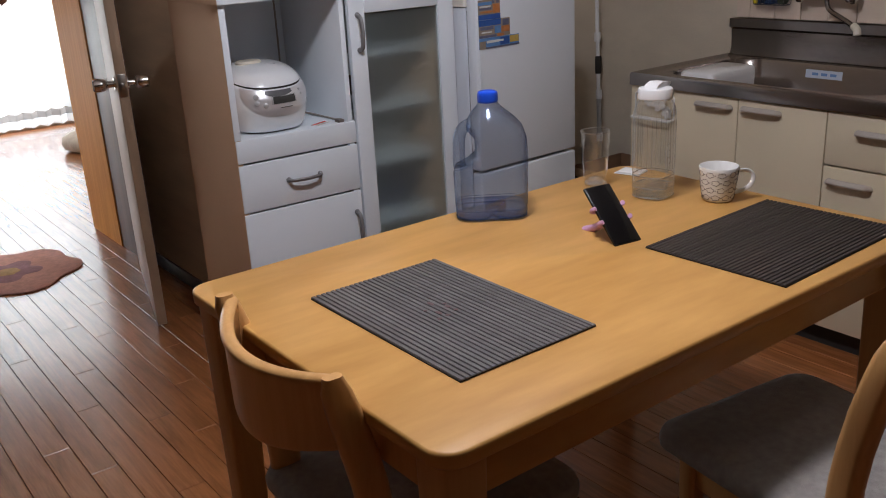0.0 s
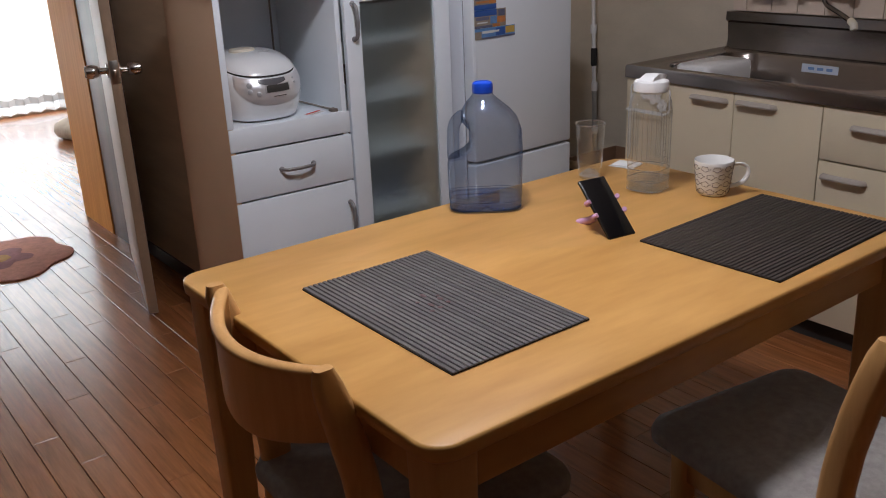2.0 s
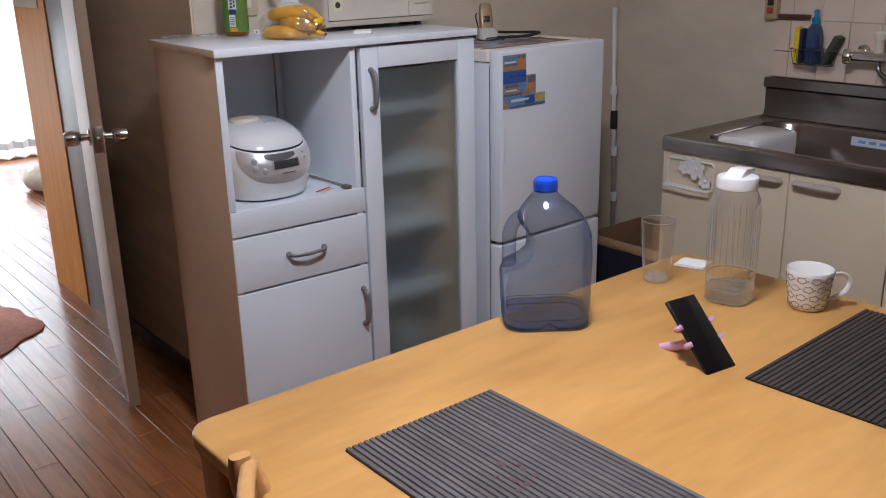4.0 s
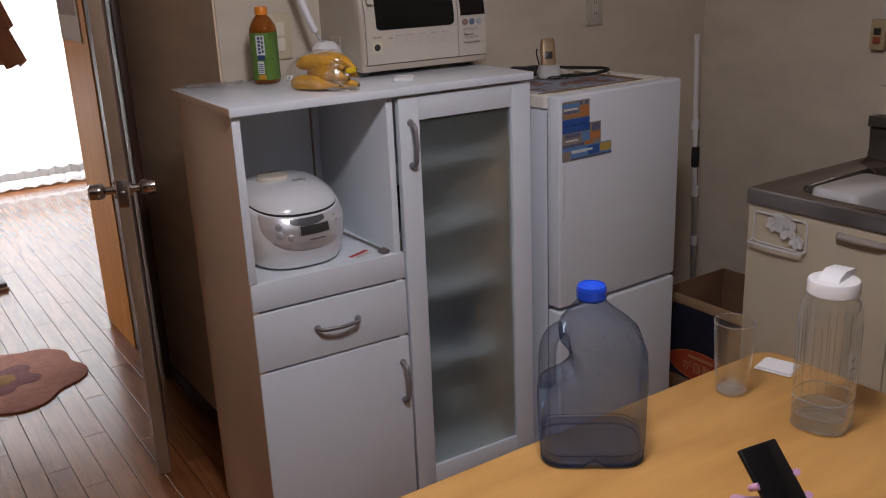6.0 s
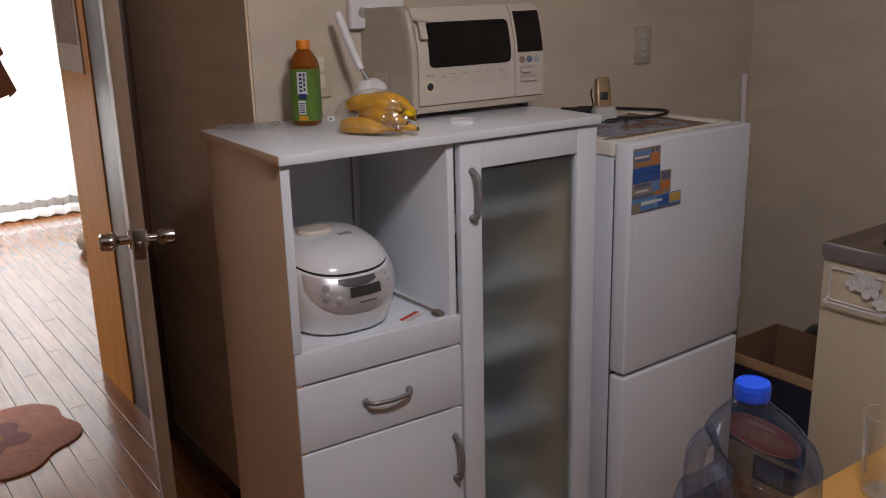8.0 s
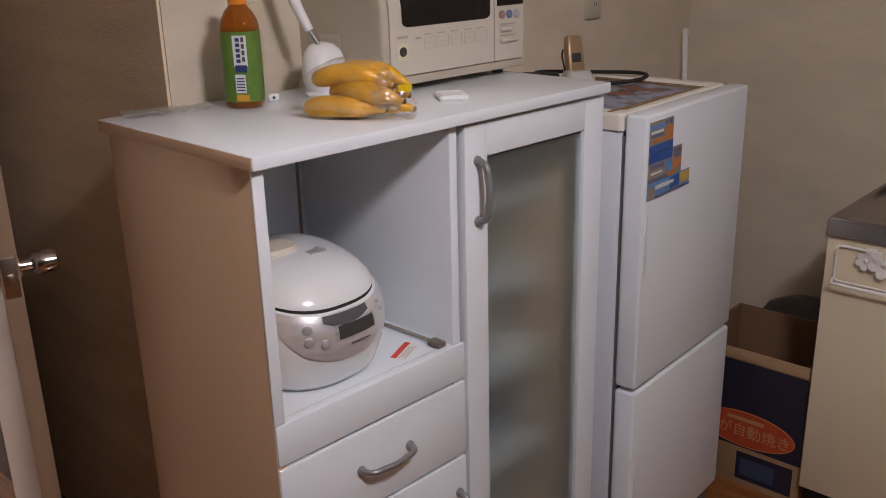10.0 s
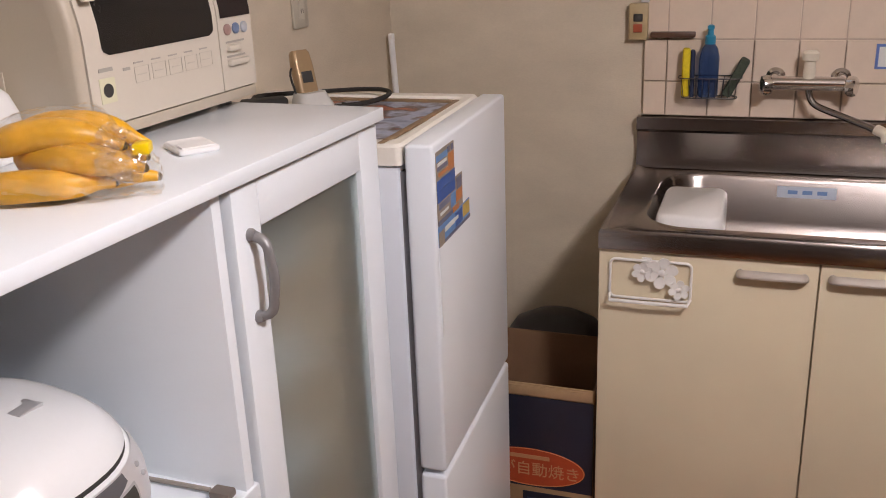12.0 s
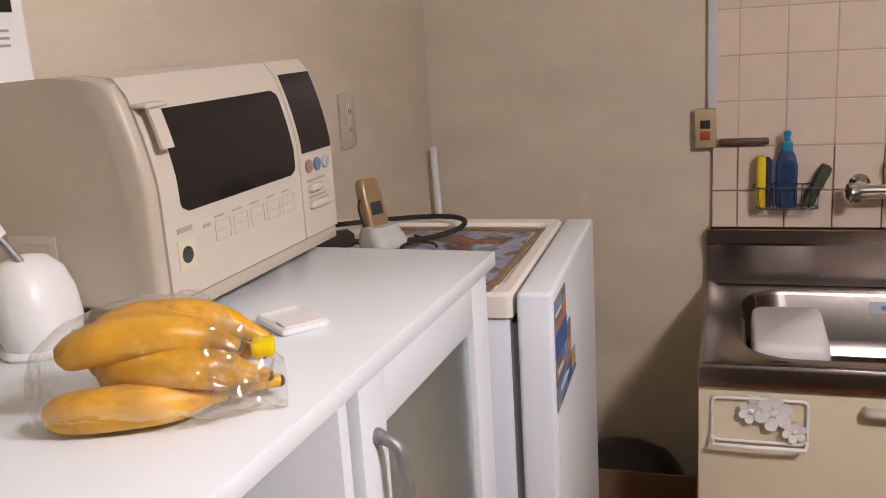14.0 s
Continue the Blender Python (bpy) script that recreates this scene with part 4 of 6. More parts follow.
part("paper", box(-0.036, 0.036, -0.016, 0.016, 0.0, 0.0006), M_PAPER, st)
part("red_band", box(-0.034, 0.034, 0.004, 0.015, 0.0005, 0.0010), paint("red_print", (0.62, 0.06, 0.04), 0.6), st)
for k in range(3):
    part("text_bar", box(-0.030, 0.028 - 0.006 * k, -0.012 + 0.005 * k, -0.0100 + 0.005 * k, 0.0005, 0.0010), M_KNOB_PLASTIC, st)

# crockery behind the frosted glass
M_DISH = paint("crockery", (0.55, 0.53, 0.50), 0.3)
M_BLUEDISH = paint("blue_crockery", (0.05, 0.09, 0.22), 0.3)
M_BROWNDISH = paint("brown_crockery", (0.12, 0.08, 0.06), 0.4)


def bowl_stack(at, r, n, material, label):
    b = thing("bowl_stack", label, "bowls", at)
    me = mesh_of("bowl", lathe([(r * 0.45, 0), (r * 0.5, 0.004), (r * 0.85, r * 0.45), (r, r * 0.7), (r * 0.96, r * 0.7), (r * 0.8, r * 0.45), (r * 0.3, 0.012)], 24), material)
    for k in range(n):
        share("bowl", me, b, pose(0, 0, k * r * 0.22))


CYM = 2.875
bowl_stack((1.95, CYM, 0.0802), 0.075, 5, M_BLUEDISH, "stack of dark blue bowls behind frosted glass")
bowl_stack((2.12, CYM, 0.0802), 0.07, 6, M_DISH, "stack of pale bowls behind frosted glass")
bowl_stack((1.94, CYM, 0.3831), 0.07, 4, M_BROWNDISH, "stack of brown bowls behind frosted glass")
bowl_stack((2.12, CYM, 0.3831), 0.075, 5, M_BLUEDISH, "stack of blue bowls behind frosted glass")
bowl_stack((2.10, CYM, 0.6067), 0.065, 4, M_DISH, "stack of pale bowls behind frosted glass")
bowl_stack((1.94, CYM, 0.6067), 0.060, 4, M_BROWNDISH, "stack of brown bowls behind frosted glass")
bowl_stack((2.03, CYM, 0.7999), 0.080, 3, M_BROWNDISH, "stack of brown bowls behind frosted glass")

# green tea bottle
M_TEA = clear("tea_bottle", (0.62, 0.30, 0.06), 0.9, 0.05, 1.45, 0.35, (0.45, 0.16, 0.02))
M_GREEN = paint("green_label", (0.11, 0.21, 0.035), 0.35, vary=0.2, scale=60, bump=0.02)
M_OCAP = paint("orange_cap", (0.80, 0.26, 0.02), 0.4, bump=0.02)
M_WHITEL = paint("label_white", (0.72, 0.74, 0.72), 0.4)
M_NAVY = paint("label_navy", (0.03, 0.05, 0.16), 0.4)
M_GOLD = paint("label_gold", (0.65, 0.32, 0.03), 0.4)
tb = thing("tea_bottle", "plastic bottle of green tea with a green label and orange cap", "bottle", (1.655, 3.012, CZ + 0.0005), -50)
R = 0.0325
part("bottle", loft([rrect(2 * r, 2 * r, r * q, z) for r, z, q in ((0.026, 0, 0.7), (0.031, 0.004, 0.7), (R, 0.012, 0.75), (R, 0.135, 0.75), (0.031, 0.148, 0.85), (0.024, 0.164, 0.98), (0.0145, 0.175, 0.99), (0.0135, 0.180, 0.99))]), M_TEA, tb, angle=60)
RL = R + 0.0006
lab = part("label", loft([rrect(2 * RL, 2 * RL, RL * 0.75, z) for z in (0.012, 0.132)], False, False), M_GREEN, tb, "green printed label")


def flat_on_front(x0, x1, z0, z1, off=0.0):
    return box(x0, x1, -RL - 0.0009 - off, -RL - 0.0003 - off, z0, z1)


turned = pose(0.006, 0, 0)
for nm, geo, m_ in (("title_panel", flat_on_front(-0.012, 0.012, 0.074, 0.126), M_WHITEL), ("bowl_mark", flat_on_front(-0.010, 0.010, 0.064, 0.076, 0.0004), M_NAVY), ("code_panel", flat_on_front(-0.012, 0.006, 0.028, 0.060), M_WHITEL), ("gold_patch", flat_on_front(-0.012, 0.010, 0.014, 0.025), M_GOLD)):
    part(nm, moved(geo, turned), m_, lab)
for k in range(5):
    part("text_bar", moved(flat_on_front(-0.007, 0.000, 0.080 + 0.009 * k, 0.086 + 0.009 * k, 0.0005), turned), M_NAVY, lab)
    part("code_bar", moved(flat_on_front(-0.010, 0.004, 0.032 + 0.005 * k, 0.0342 + 0.005 * k, 0.0005), turned), M_NAVY, lab)
for k in range(4):
    part("text_bar", moved(flat_on_front(0.003, 0.008, 0.082 + 0.011 * k, 0.090 + 0.011 * k, 0.0005), turned), M_DARKGREY, lab)
part("cap", lathe([(0.0158, 0.176), (0.0163, 0.178), (0.0163, 0.193), (0.0150, 0.196), (0.010, 0.1965)], 28), M_OCAP, tb, "orange screw cap")

# bananas in a bag
M_BAN = paint("banana_skin", (0.72, 0.37, 0.012), 0.42, vary=0.34, scale=24, fine=130, bump=0.06, random_tone=0.08)
M_TIP = paint("banana_tip", (0.09, 0.06, 0.02), 0.8)
M_BAG = clear("bag_film", (0.985, 0.985, 0.98), 1.0, 0.06, 1.45, 0.006, (0.8, 0.8, 0.8), 1.0, 55.0)
bb = thing("banana_bunch", "bunch of ripe yellow bananas in a clear plastic bag", "bananas", (1.702, 2.768, CZ), -66)
# local: x towards the stems, -y towards the cabinet's left front


def banana(u, v, z, length=0.165, r=0.0195, bend=0.020, tilt=0.0, turn=0.0, roll=0.0):
    pts, tp = [], []
    for t, q in ((0.0, 0.22), (0.008, 0.42), (0.03, 0.64), (0.07, 0.80), (0.13, 0.91), (0.2, 0.97), (0.3, 1.0), (0.42, 1.0), (0.54, 1.0), (0.65, 0.97), (0.74, 0.88), (0.82, 0.70), (0.88, 0.50), (0.94, 0.38), (1.0, 0.31)):
        pts.append((length * (t - 0.5), 0, -bend * (2 * t - 1) ** 2 + bend * 0.4))
        tp.append(q)
    m = Matrix.Scale(0.91, 4) @ pose(u, v, z, roll, tilt, turn)
    bm = tube(pts, r, 9, tp)
    b = part("banana", moved(bm, m), M_BAN, bb, angle=45)
    end = Vector(pts[-1])
    part("stem_end", moved(lathe([(0.0052, -0.004), (0.0056, 0.002), (0.004, 0.004)], 8), m @ pose(end.x, 0, end.z, 0, 70)), M_TIP, b)


banana(-0.018, -0.026, 0.0215, 0.150, turn=4, roll=70)
banana(0.020, 0.012, 0.0220, 0.160, turn=-6, roll=60)
banana(0.022, -0.018, 0.046, 0.145, turn=-8, roll=50, tilt=3)
banana(0.008, 0.030, 0.046, 0.155, turn=-4, roll=40)
banana(-0.004, -0.012, 0.072, 0.150, turn=3, tilt=2, roll=25)
banana(0.018, 0.022, 0.073, 0.155, turn=-7, tilt=4, roll=10)
part("yellow_tape", box(0.074, 0.092, -0.012, 0.010, 0.044, 0.056, 0.002), paint("yellow_tape", (0.85, 0.62, 0.0), 0.35), bb, "bright yellow tape")
bm, loops = bmesh.new(), []
for i in range(25):
    t = i / 24
    x = -0.092 + 0.190 * t
    w = 0.064 * math.sin(math.pi * min(1, 0.10 + t * 0.84)) ** 0.45 * (1 if t < 0.72 else 1 - (t - 0.72) * 1.6)
    h = 0.098 * math.sin(math.pi * min(1, 0.12 + t * 0.80)) ** 0.4 * (1 if t < 0.72 else 1 - (t - 0.72) * 1.3)
    ring = []
    for k in range(28):
        a = 2 * math.pi * k / 28
        f = 1 + (0.06 if t < 0.5 else 0.06 + 0.8 * (t - 0.5)) * noise.noise((x * 60, 2.8 * math.cos(a), 2.2 * math.sin(a)))
        ring.append((x, w * f * math.cos(a), max(0.0008, h / 2 + h / 2 * f * math.sin(a))))
    loops.append(ring)
part("plastic_bag", loft(loops), M_BAG, bb, "crinkled clear plastic bag", angle=25)

M_CRINKLE = clear("crinkled_film", (0.985, 0.985, 0.98), 1.0, 0.10, 1.6, 0.02, (0.85, 0.85, 0.83), 0.7, 26.0)
for k, (x, y, z, a, w) in enumerate(((0.062, -0.040, 0.036, 62, 0.036), (0.074, -0.022, 0.030, 48, 0.030), (0.058, -0.022, 0.062, 42, 0.030))):
    part("film_fold", moved(sheet(w, 0.034, 0.0, 0.007, 9, 9), pose(x, y, z, a, 12 * k, 8 - 14 * k)), M_CRINKLE, bb, "shiny crumpled film")

# ladle and its white rest
lr = thing("ladle_rest", "rounded white ladle rest", "ladle rest", (1.828, 2.992, CZ), 10)
part("shell", loft([rrect(w, d, min(w, d) * 0.48, z, 0, y) for z, w, d, y in ((0.0, 0.070, 0.055, 0), (0.004, 0.080, 0.062, 0), (0.03, 0.092, 0.072, 0.002), (0.058, 0.090, 0.068, 0.004), (0.080, 0.076, 0.056, 0.006), (0.093, 0.050, 0.036, 0.008), (0.097, 0.016, 0.012, 0.008))]), M_LID, lr, angle=70)
part("base", loft([rrect(0.086, 0.068, 0.030, 0.0), rrect(0.092, 0.074, 0.034, 0.004), rrect(0.086, 0.068, 0.030, 0.009)]), M_LID, lr, angle=60)
ld = thing("ladle", "ladle with a white handle and steel shaft", "ladle", (1.826, 2.992, CZ))
part("handle", tube(bez((-0.058, 0.052, 0.255), (-0.05, 0.045, 0.225), (-0.035, 0.03, 0.16), (-0.022, 0.012, 0.120), 8), 0.0105, 12, [0.8, 1.0, 1.05, 1.05, 1.05, 1, 0.95, 0.9, 0.8]), M_LID, ld, "white plastic handle")
part("shaft", tube(bez((-0.024, 0.014, 0.124), (-0.014, 0.0, 0.10), (0.0, -0.012, 0.06), (0.006, -0.037, 0.004), 8), 0.0036, 8), M_HANDLE, ld, "steel shaft")

# folded paper packet, wrapper strip, small clip
pk = thing("paper_packet", "folded white paper packet", "packet", (1.930, 2.768, CZ + 0.0003), 52)
part("packet", loft([rrect(w, d, 0.006, z) for w, d, z in ((0.066, 0.050, 0.0), (0.071, 0.055, 0.003), (0.070, 0.054, 0.007), (0.064, 0.048, 0.009), (0.058, 0.042, 0.0072), (0.04, 0.03, 0.0065))]), M_PAPER, pk, angle=40)
part("flap", moved(sheet(0.024, 0.044, 0.0, 0.0008), pose(-0.020, 0.0, 0.0085, 0, -3)), M_PAPER, pk)
wr = thing("wrapper_film", "crumpled clear film strip", "wrapper", (1.53, 3.070, CZ), -20)
part("film", moved(sheet(0.15, 0.05, 0.0, 0.006, 12, 6), pose(0, 0, 0.0)), clear("film", (0.93, 0.93, 0.93), 0.9, 0.15, 1.3, 0.18, (0.7, 0.7, 0.68), 0.8, 60), wr)
cl = thing("small_clip", "small white clip with a dark dot", "clip", (1.722, 3.02, CZ), -30)
part("block", box(-0.010, 0.010, -0.007, 0.007, 0.0, 0.013, 0.003), M_LID, cl)
part("dot", moved(lathe([(0.003, 0), (0.003, 0.001)], 12), pose(0, -0.0068, 0.0065, 90)), M_DARKGREY, cl)

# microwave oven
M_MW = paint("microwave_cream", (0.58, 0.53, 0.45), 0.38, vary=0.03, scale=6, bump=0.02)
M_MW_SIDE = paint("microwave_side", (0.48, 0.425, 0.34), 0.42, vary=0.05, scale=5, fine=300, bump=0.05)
M_FAINT = paint("faint_print", (0.51, 0.465, 0.40), 0.6)
M_MW_WIN = paint("microwave_window", (0.010, 0.0095, 0.009), 0.10, vary=0.3, scale=12, bump=0.0, spec=0.25)
M_MW_PANEL = paint("microwave_panel", (0.012, 0.008, 0.009), 0.22, bump=0.0, spec=0.25)
M_MARK = paint("grey_print", (0.36, 0.34, 0.30), 0.6)
MX0, MX1, MY, MZ = 1.870, 2.270, 2.876, 1.242
mw = thing("microwave_oven", "cream microwave oven with a dark window and curved front", "microwave", (MX0, MY, CZ), -2.0)
MW, ZB = MX1 - MX0, MZ - CZ


def front_y(z):
    """How far the front leans back at a height above the oven's base."""
    t = max(0.0, z - 0.125)
    return 0.14 * t + 1.3 * t * t


shell = [(0.0235, ZB), (0.0235, ZB + 0.12)] + [(front_y(z) + 0.0235, ZB + z) for z in (0.14, 0.17, 0.20, 0.215)] + [(0.046, ZB + 0.226), (0.056, ZB + 0.233), (0.078, ZB + 0.2365), (0.115, ZB + 0.2375), (0.245, ZB + 0.232), (0.255, ZB + 0.222), (0.255, ZB)]
bmx = extrude_profile(shell, "x", 0.0, MW)
bmesh.ops.bevel(bmx, geom=[e for e in bmx.edges if abs(e.verts[0].co.x - e.verts[1].co.x) < 1e-6], offset=0.004, segments=2, affect="EDGES")
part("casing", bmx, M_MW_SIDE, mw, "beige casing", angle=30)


def front_plate(x0, x1, z0, z1, t0, t1, nz=10, top=False):
    """A plate on the curved front from depth t0 (out) to t1 (in)."""
    bm, prof = bmesh.new(), []
    zs = [z0 + (z1 - z0) * i / nz for i in range(nz + 1)]
    for z in zs:
        prof.append((front_y(z) - t0, ZB + z))
    if top:
        prof += [(front_y(z1) + 0.014, ZB + z1 + 0.017), (front_y(z1) + 0.05, ZB + z1 + 0.0215), (front_y(z1) + 0.05, ZB + z1 + 0.018), (front_y(z1) + 0.016, ZB + z1 + 0.012)]
    for z in zs[::-1]:
        prof.append((front_y(z) + t1, ZB + z))
    return extrude_profile(prof, "x", x0, x1)


def cheek(x_out, x_in):
    """The casing's rounded front edge beside the door."""
    loops = []
    for f, ins in ((0.0, 0.0085), (0.12, 0.0045), (0.3, 0.0020), (0.5, 0.0006), (0.75, 0.0), (1.0, 0.0)):
        prof = [(front_y(z) + 0.002 + ins, ZB + z) for z in (0.0, 0.03, 0.06, 0.09, 0.12, 0.14, 0.16, 0.18, 0.20, 0.212)]
        prof += [(front_y(0.217) + 0.010 + ins * 0.9, ZB + 0.2285 - ins * 0.3), (front_y(0.217) + 0.022 + ins * 0.7, ZB + 0.2345 - ins * 0.3), (front_y(0.217) + 0.05, ZB + 0.2382 - ins * 0.3), (0.090, ZB + 0.2384 - ins * 0.3), (0.066, ZB + 0.22), (0.046, ZB + 0.19), (0.034, ZB + 0.14), (0.030, ZB + 0.10), (0.030, ZB)]
        loops.append([(x_out + (x_in - x_out) * f, y, z) for y, z in prof])
    return loft(loops)


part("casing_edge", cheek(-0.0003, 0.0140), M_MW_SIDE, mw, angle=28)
fd = part("oven_door", front_plate(0.0158, 0.302, 0.006, 0.217, 0.0, 0.022, top=True), M_MW, mw, "cream oven door")
part("control_front", front_plate(0.305, MW - 0.004, 0.006, 0.217, 0.0, 0.022, top=True), M_MW, mw)
wl = []
for k in range(25):
    u = k / 24
    z = 0.094 + 0.106 * u
    e = min(u, 1 - u) * 0.106
    ins = 0.012 - math.sqrt(max(0.0, 0.012 ** 2 - max(0.0, 0.012 - e) ** 2))
    wl.append([(0.046 + ins, front_y(z) - 0.0014, ZB + z), (0.290 - ins, front_y(z) - 0.0014, ZB + z), (0.290 - ins, front_y(z) + 0.0004, ZB + z), (0.046 + ins, front_y(z) + 0.0004, ZB + z)])
part("window", loft(wl), M_MW_WIN, fd, "dark oven window")
part("dark_panel", front_plate(0.312, MW - 0.007, 0.116, 0.2172, 0.0012, -0.0002), M_MW_PANEL, mw, "dark display panel")
hd = part("door_handle", front_plate(0.021, 0.040, 0.163, 0.203, 0.014, -0.010), M_MW, fd, "beige door handle")
part("handle_top", box(0.015, 0.050, front_y(0.205) - 0.018, front_y(0.205) + 0.004, ZB + 0.2032, ZB + 0.2085, 0.0022, 3), M_MW, hd)
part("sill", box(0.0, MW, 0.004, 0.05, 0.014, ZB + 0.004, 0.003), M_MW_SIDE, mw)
sk = part("sticker", front_plate(0.032, 0.061, 0.034, 0.066, 0.0010, -0.0002, 3), paint("pale_yellow_sticker", (0.62, 0.60, 0.42), 0.5), fd)
part("sticker_mark", moved(lathe([(0.009, 0), (0.009, 0.0008)], 20), pose(0.0465, -0.0010, ZB + 0.050, 90)), M_LCD, sk)
part("maker_bar", front_plate(0.034, 0.060, 0.074, 0.079, 0.0010, -0.0002, 2), M_MARK, fd)
for k in range(5):
    x = 0.102 + 0.037 * k
    part("print_bar", front_plate(x, x + 0.020, 0.0765, 0.0785, 0.0008, -0.0002, 1), M_MARK, fd)
    # pale outlined key field under each heading
    for x0, x1, z0, z1 in ((x, x + 0.030, 0.0715, 0.0722), (x, x + 0.030, 0.0505, 0.0512), (x, x + 0.0007, 0.0512, 0.0715), (x + 0.0293, x + 0.030, 0.0512, 0.0715), (x + 0.006, x + 0.024, 0.0605, 0.0618)):
        part("key_line", front_plate(x0, x1, z0, z1, 0.0008, -0.0002, 1), M_FAINT, fd)
part("print_bar", front_plate(0.080, 0.094, 0.070, 0.074, 0.0008, -0.0002, 1), M_MARK, fd)
for k, c in enumerate(((0.30, 0.19, 0.17), (0.13, 0.18, 0.29), (0.38, 0.40, 0.44))):
    part("round_button", moved(lathe([(0.0085, 0), (0.0085, 0.003), (0.006, 0.004)], 18), pose(0.326 + 0.023 * k, 0.0, ZB + 0.098, 90)), paint("button_tone", c, 0.4), mw)
for z in (0.070, 0.048):
    part("lever_button", box(0.320, 0.352 + 0.02 * (z < 0.06), -0.008, 0.002, ZB + z - 0.005, ZB + z + 0.004, 0.002), M_MW, mw)
    part("print_bar", front_plate(0.320, 0.370, z + 0.007, z + 0.010, 0.0008, -0.0002, 1), M_MARK, mw)
for x in (0.03, MW - 0.03):
    for y in (0.05, 0.22):
        part("foot", moved(lathe([(0.012, 0), (0.012, ZB + 0.001)], 16), pose(x, y, 0)), M_GASKET, mw)
sl = part("side_label", box(-0.0018, -0.0006, 0.124, 0.185, ZB + 0.030, ZB + 0.078), M_MW, mw, "printed side label")
for k in range(4):
    part("text_bar", box(-0.0023, -0.0016, 0.130, 0.178 - 0.008 * (k % 2), ZB + 0.038 + 0.010 * k, ZB + 0.0400 + 0.010 * k), M_FAINT, sl)
pc = thing("power_plug", "black cord and plug behind the oven", "cord", (2.225, 2.985, CZ), -20)
part("plug", box(0.0, 0.05, -0.012, 0.012, 0.0005, 0.022, 0.004), M_DARK, pc)
part("cable", tube(bez((0.045, 0, 0.012), (0.09, 0.01, 0.02), (0.08, 0.05, 0.0), (0.0, 0.07, 0.005), 10), 0.0035, 8), M_DARK, pc)

# ---- fridge: cards on the door, things on top ----
M_TAN, M_BLUE, M_SKY, M_ORANGEP, M_YELLOWP, M_SLATE = (paint("card_print", c, 0.4, vary=0.18, scale=70, bump=0.0) for c in ((0.30, 0.25, 0.20), (0.03, 0.10, 0.36), (0.12, 0.27, 0.55), (0.52, 0.20, 0.06), (0.55, 0.38, 0.08), (0.13, 0.14, 0.22)))
CARDS = (
    ("tan and blue advertising magnet with orange picture on fridge door", 2.292, 2.392, 1.069, 1.134, M_TAN, ((0.0, 0.62, 0.74, 0.90, M_SKY), (0.66, 0.98, 0.30, 0.76, M_ORANGEP), (0.04, 0.60, 0.50, 0.60, M_SLATE), (0.06, 0.56, 0.62, 0.70, M_WHITEL), (0.0, 1.0, 0.0, 0.26, M_BLUE), (0.10, 0.64, 0.34, 0.44, M_ORANGEP), (0.62, 0.74, 0.80, 0.95, M_SLATE), (0.82, 0.94, 0.80, 0.95, M_SLATE))),
    ("blue and tan advertising magnet on the fridge door", 2.292, 2.436, 1.009, 1.068, M_TAN, ((0.0, 0.70, 0.66, 1.0, M_BLUE), (0.05, 0.46, 0.44, 0.62, M_SLATE), (0.72, 0.98, 0.22, 0.56, M_ORANGEP), (0.76, 0.96, 0.60, 0.94, M_SLATE), (0.50, 0.70, 0.20, 0.62, M_SKY), (0.08, 0.40, 0.26, 0.34, M_WHITEL), (0.0, 0.55, 0.0, 0.14, M_SLATE), (0.58, 0.80, 0.0, 0.16, M_ORANGEP))),
    ("long blue and yellow advertising magnet on the fridge door", 2.292, 2.478, 0.972, 1.008, M_SKY, ((0.76, 0.99, 0.30, 0.94, M_YELLOWP), (0.52, 0.74, 0.20, 0.90, M_BLUE), (0.0, 0.16, 0.0, 0.72, M_TAN), (0.18, 0.48, 0.50, 0.74, M_WHITEL), (0.42, 0.60, 0.54, 0.72, M_WHITEL), (0.16, 1.0, 0.0, 0.16, M_SLATE))),
)
for label, x0, x1, z0, z1, base, blocks in CARDS:
    c = thing("magnet_card", label, "magnet", (x0, FY0 + (x0 - FX0) * math.tan(radians(1.8)) - 0.0003, z0), 1.8, "magnets on the fridge")
    w, h = x1 - x0, z1 - z0
    part("sheet", box(0, w, -0.0012, 0, 0, h), base, c)
    for k, (a, b, lo, hi, ink) in enumerate(blocks):
        part("print_block", box(a * w, b * w, -0.0016 - 0.0001 * k, -0.0010, lo * h, hi * h), ink, c)

FT = 1.1435
mg = thing("magazine", "worn colour magazine lying in the fridge top tray", "magazine", (2.494, 2.800, FT), 2)


def mottled(name, tones, scale, rough=0.35):
    """Blurred colour printing: patches of several inks."""
    m, nodes, links, bsdf = shader(name)
    coord = nodes.new("ShaderNodeTexCoord").outputs["Object"]
    big = noise_node(nodes, links, coord, scale, 4)
    ramp = nodes.new("ShaderNodeValToRGB")
    el = ramp.color_ramp.elements
    while len(el) < len(tones):
        el.new(0.5)
    for k, c in enumerate(tones):
        el[k].position = 0.28 + 0.46 * k / (len(tones) - 1)
        el[k].color = (*c, 1)
    links.new(big, ramp.inputs["Fac"])
    links.new(ramp.outputs["Color"], bsdf.inputs["Base Color"])
    bsdf.inputs["Roughness"].default_value = rough
    return m


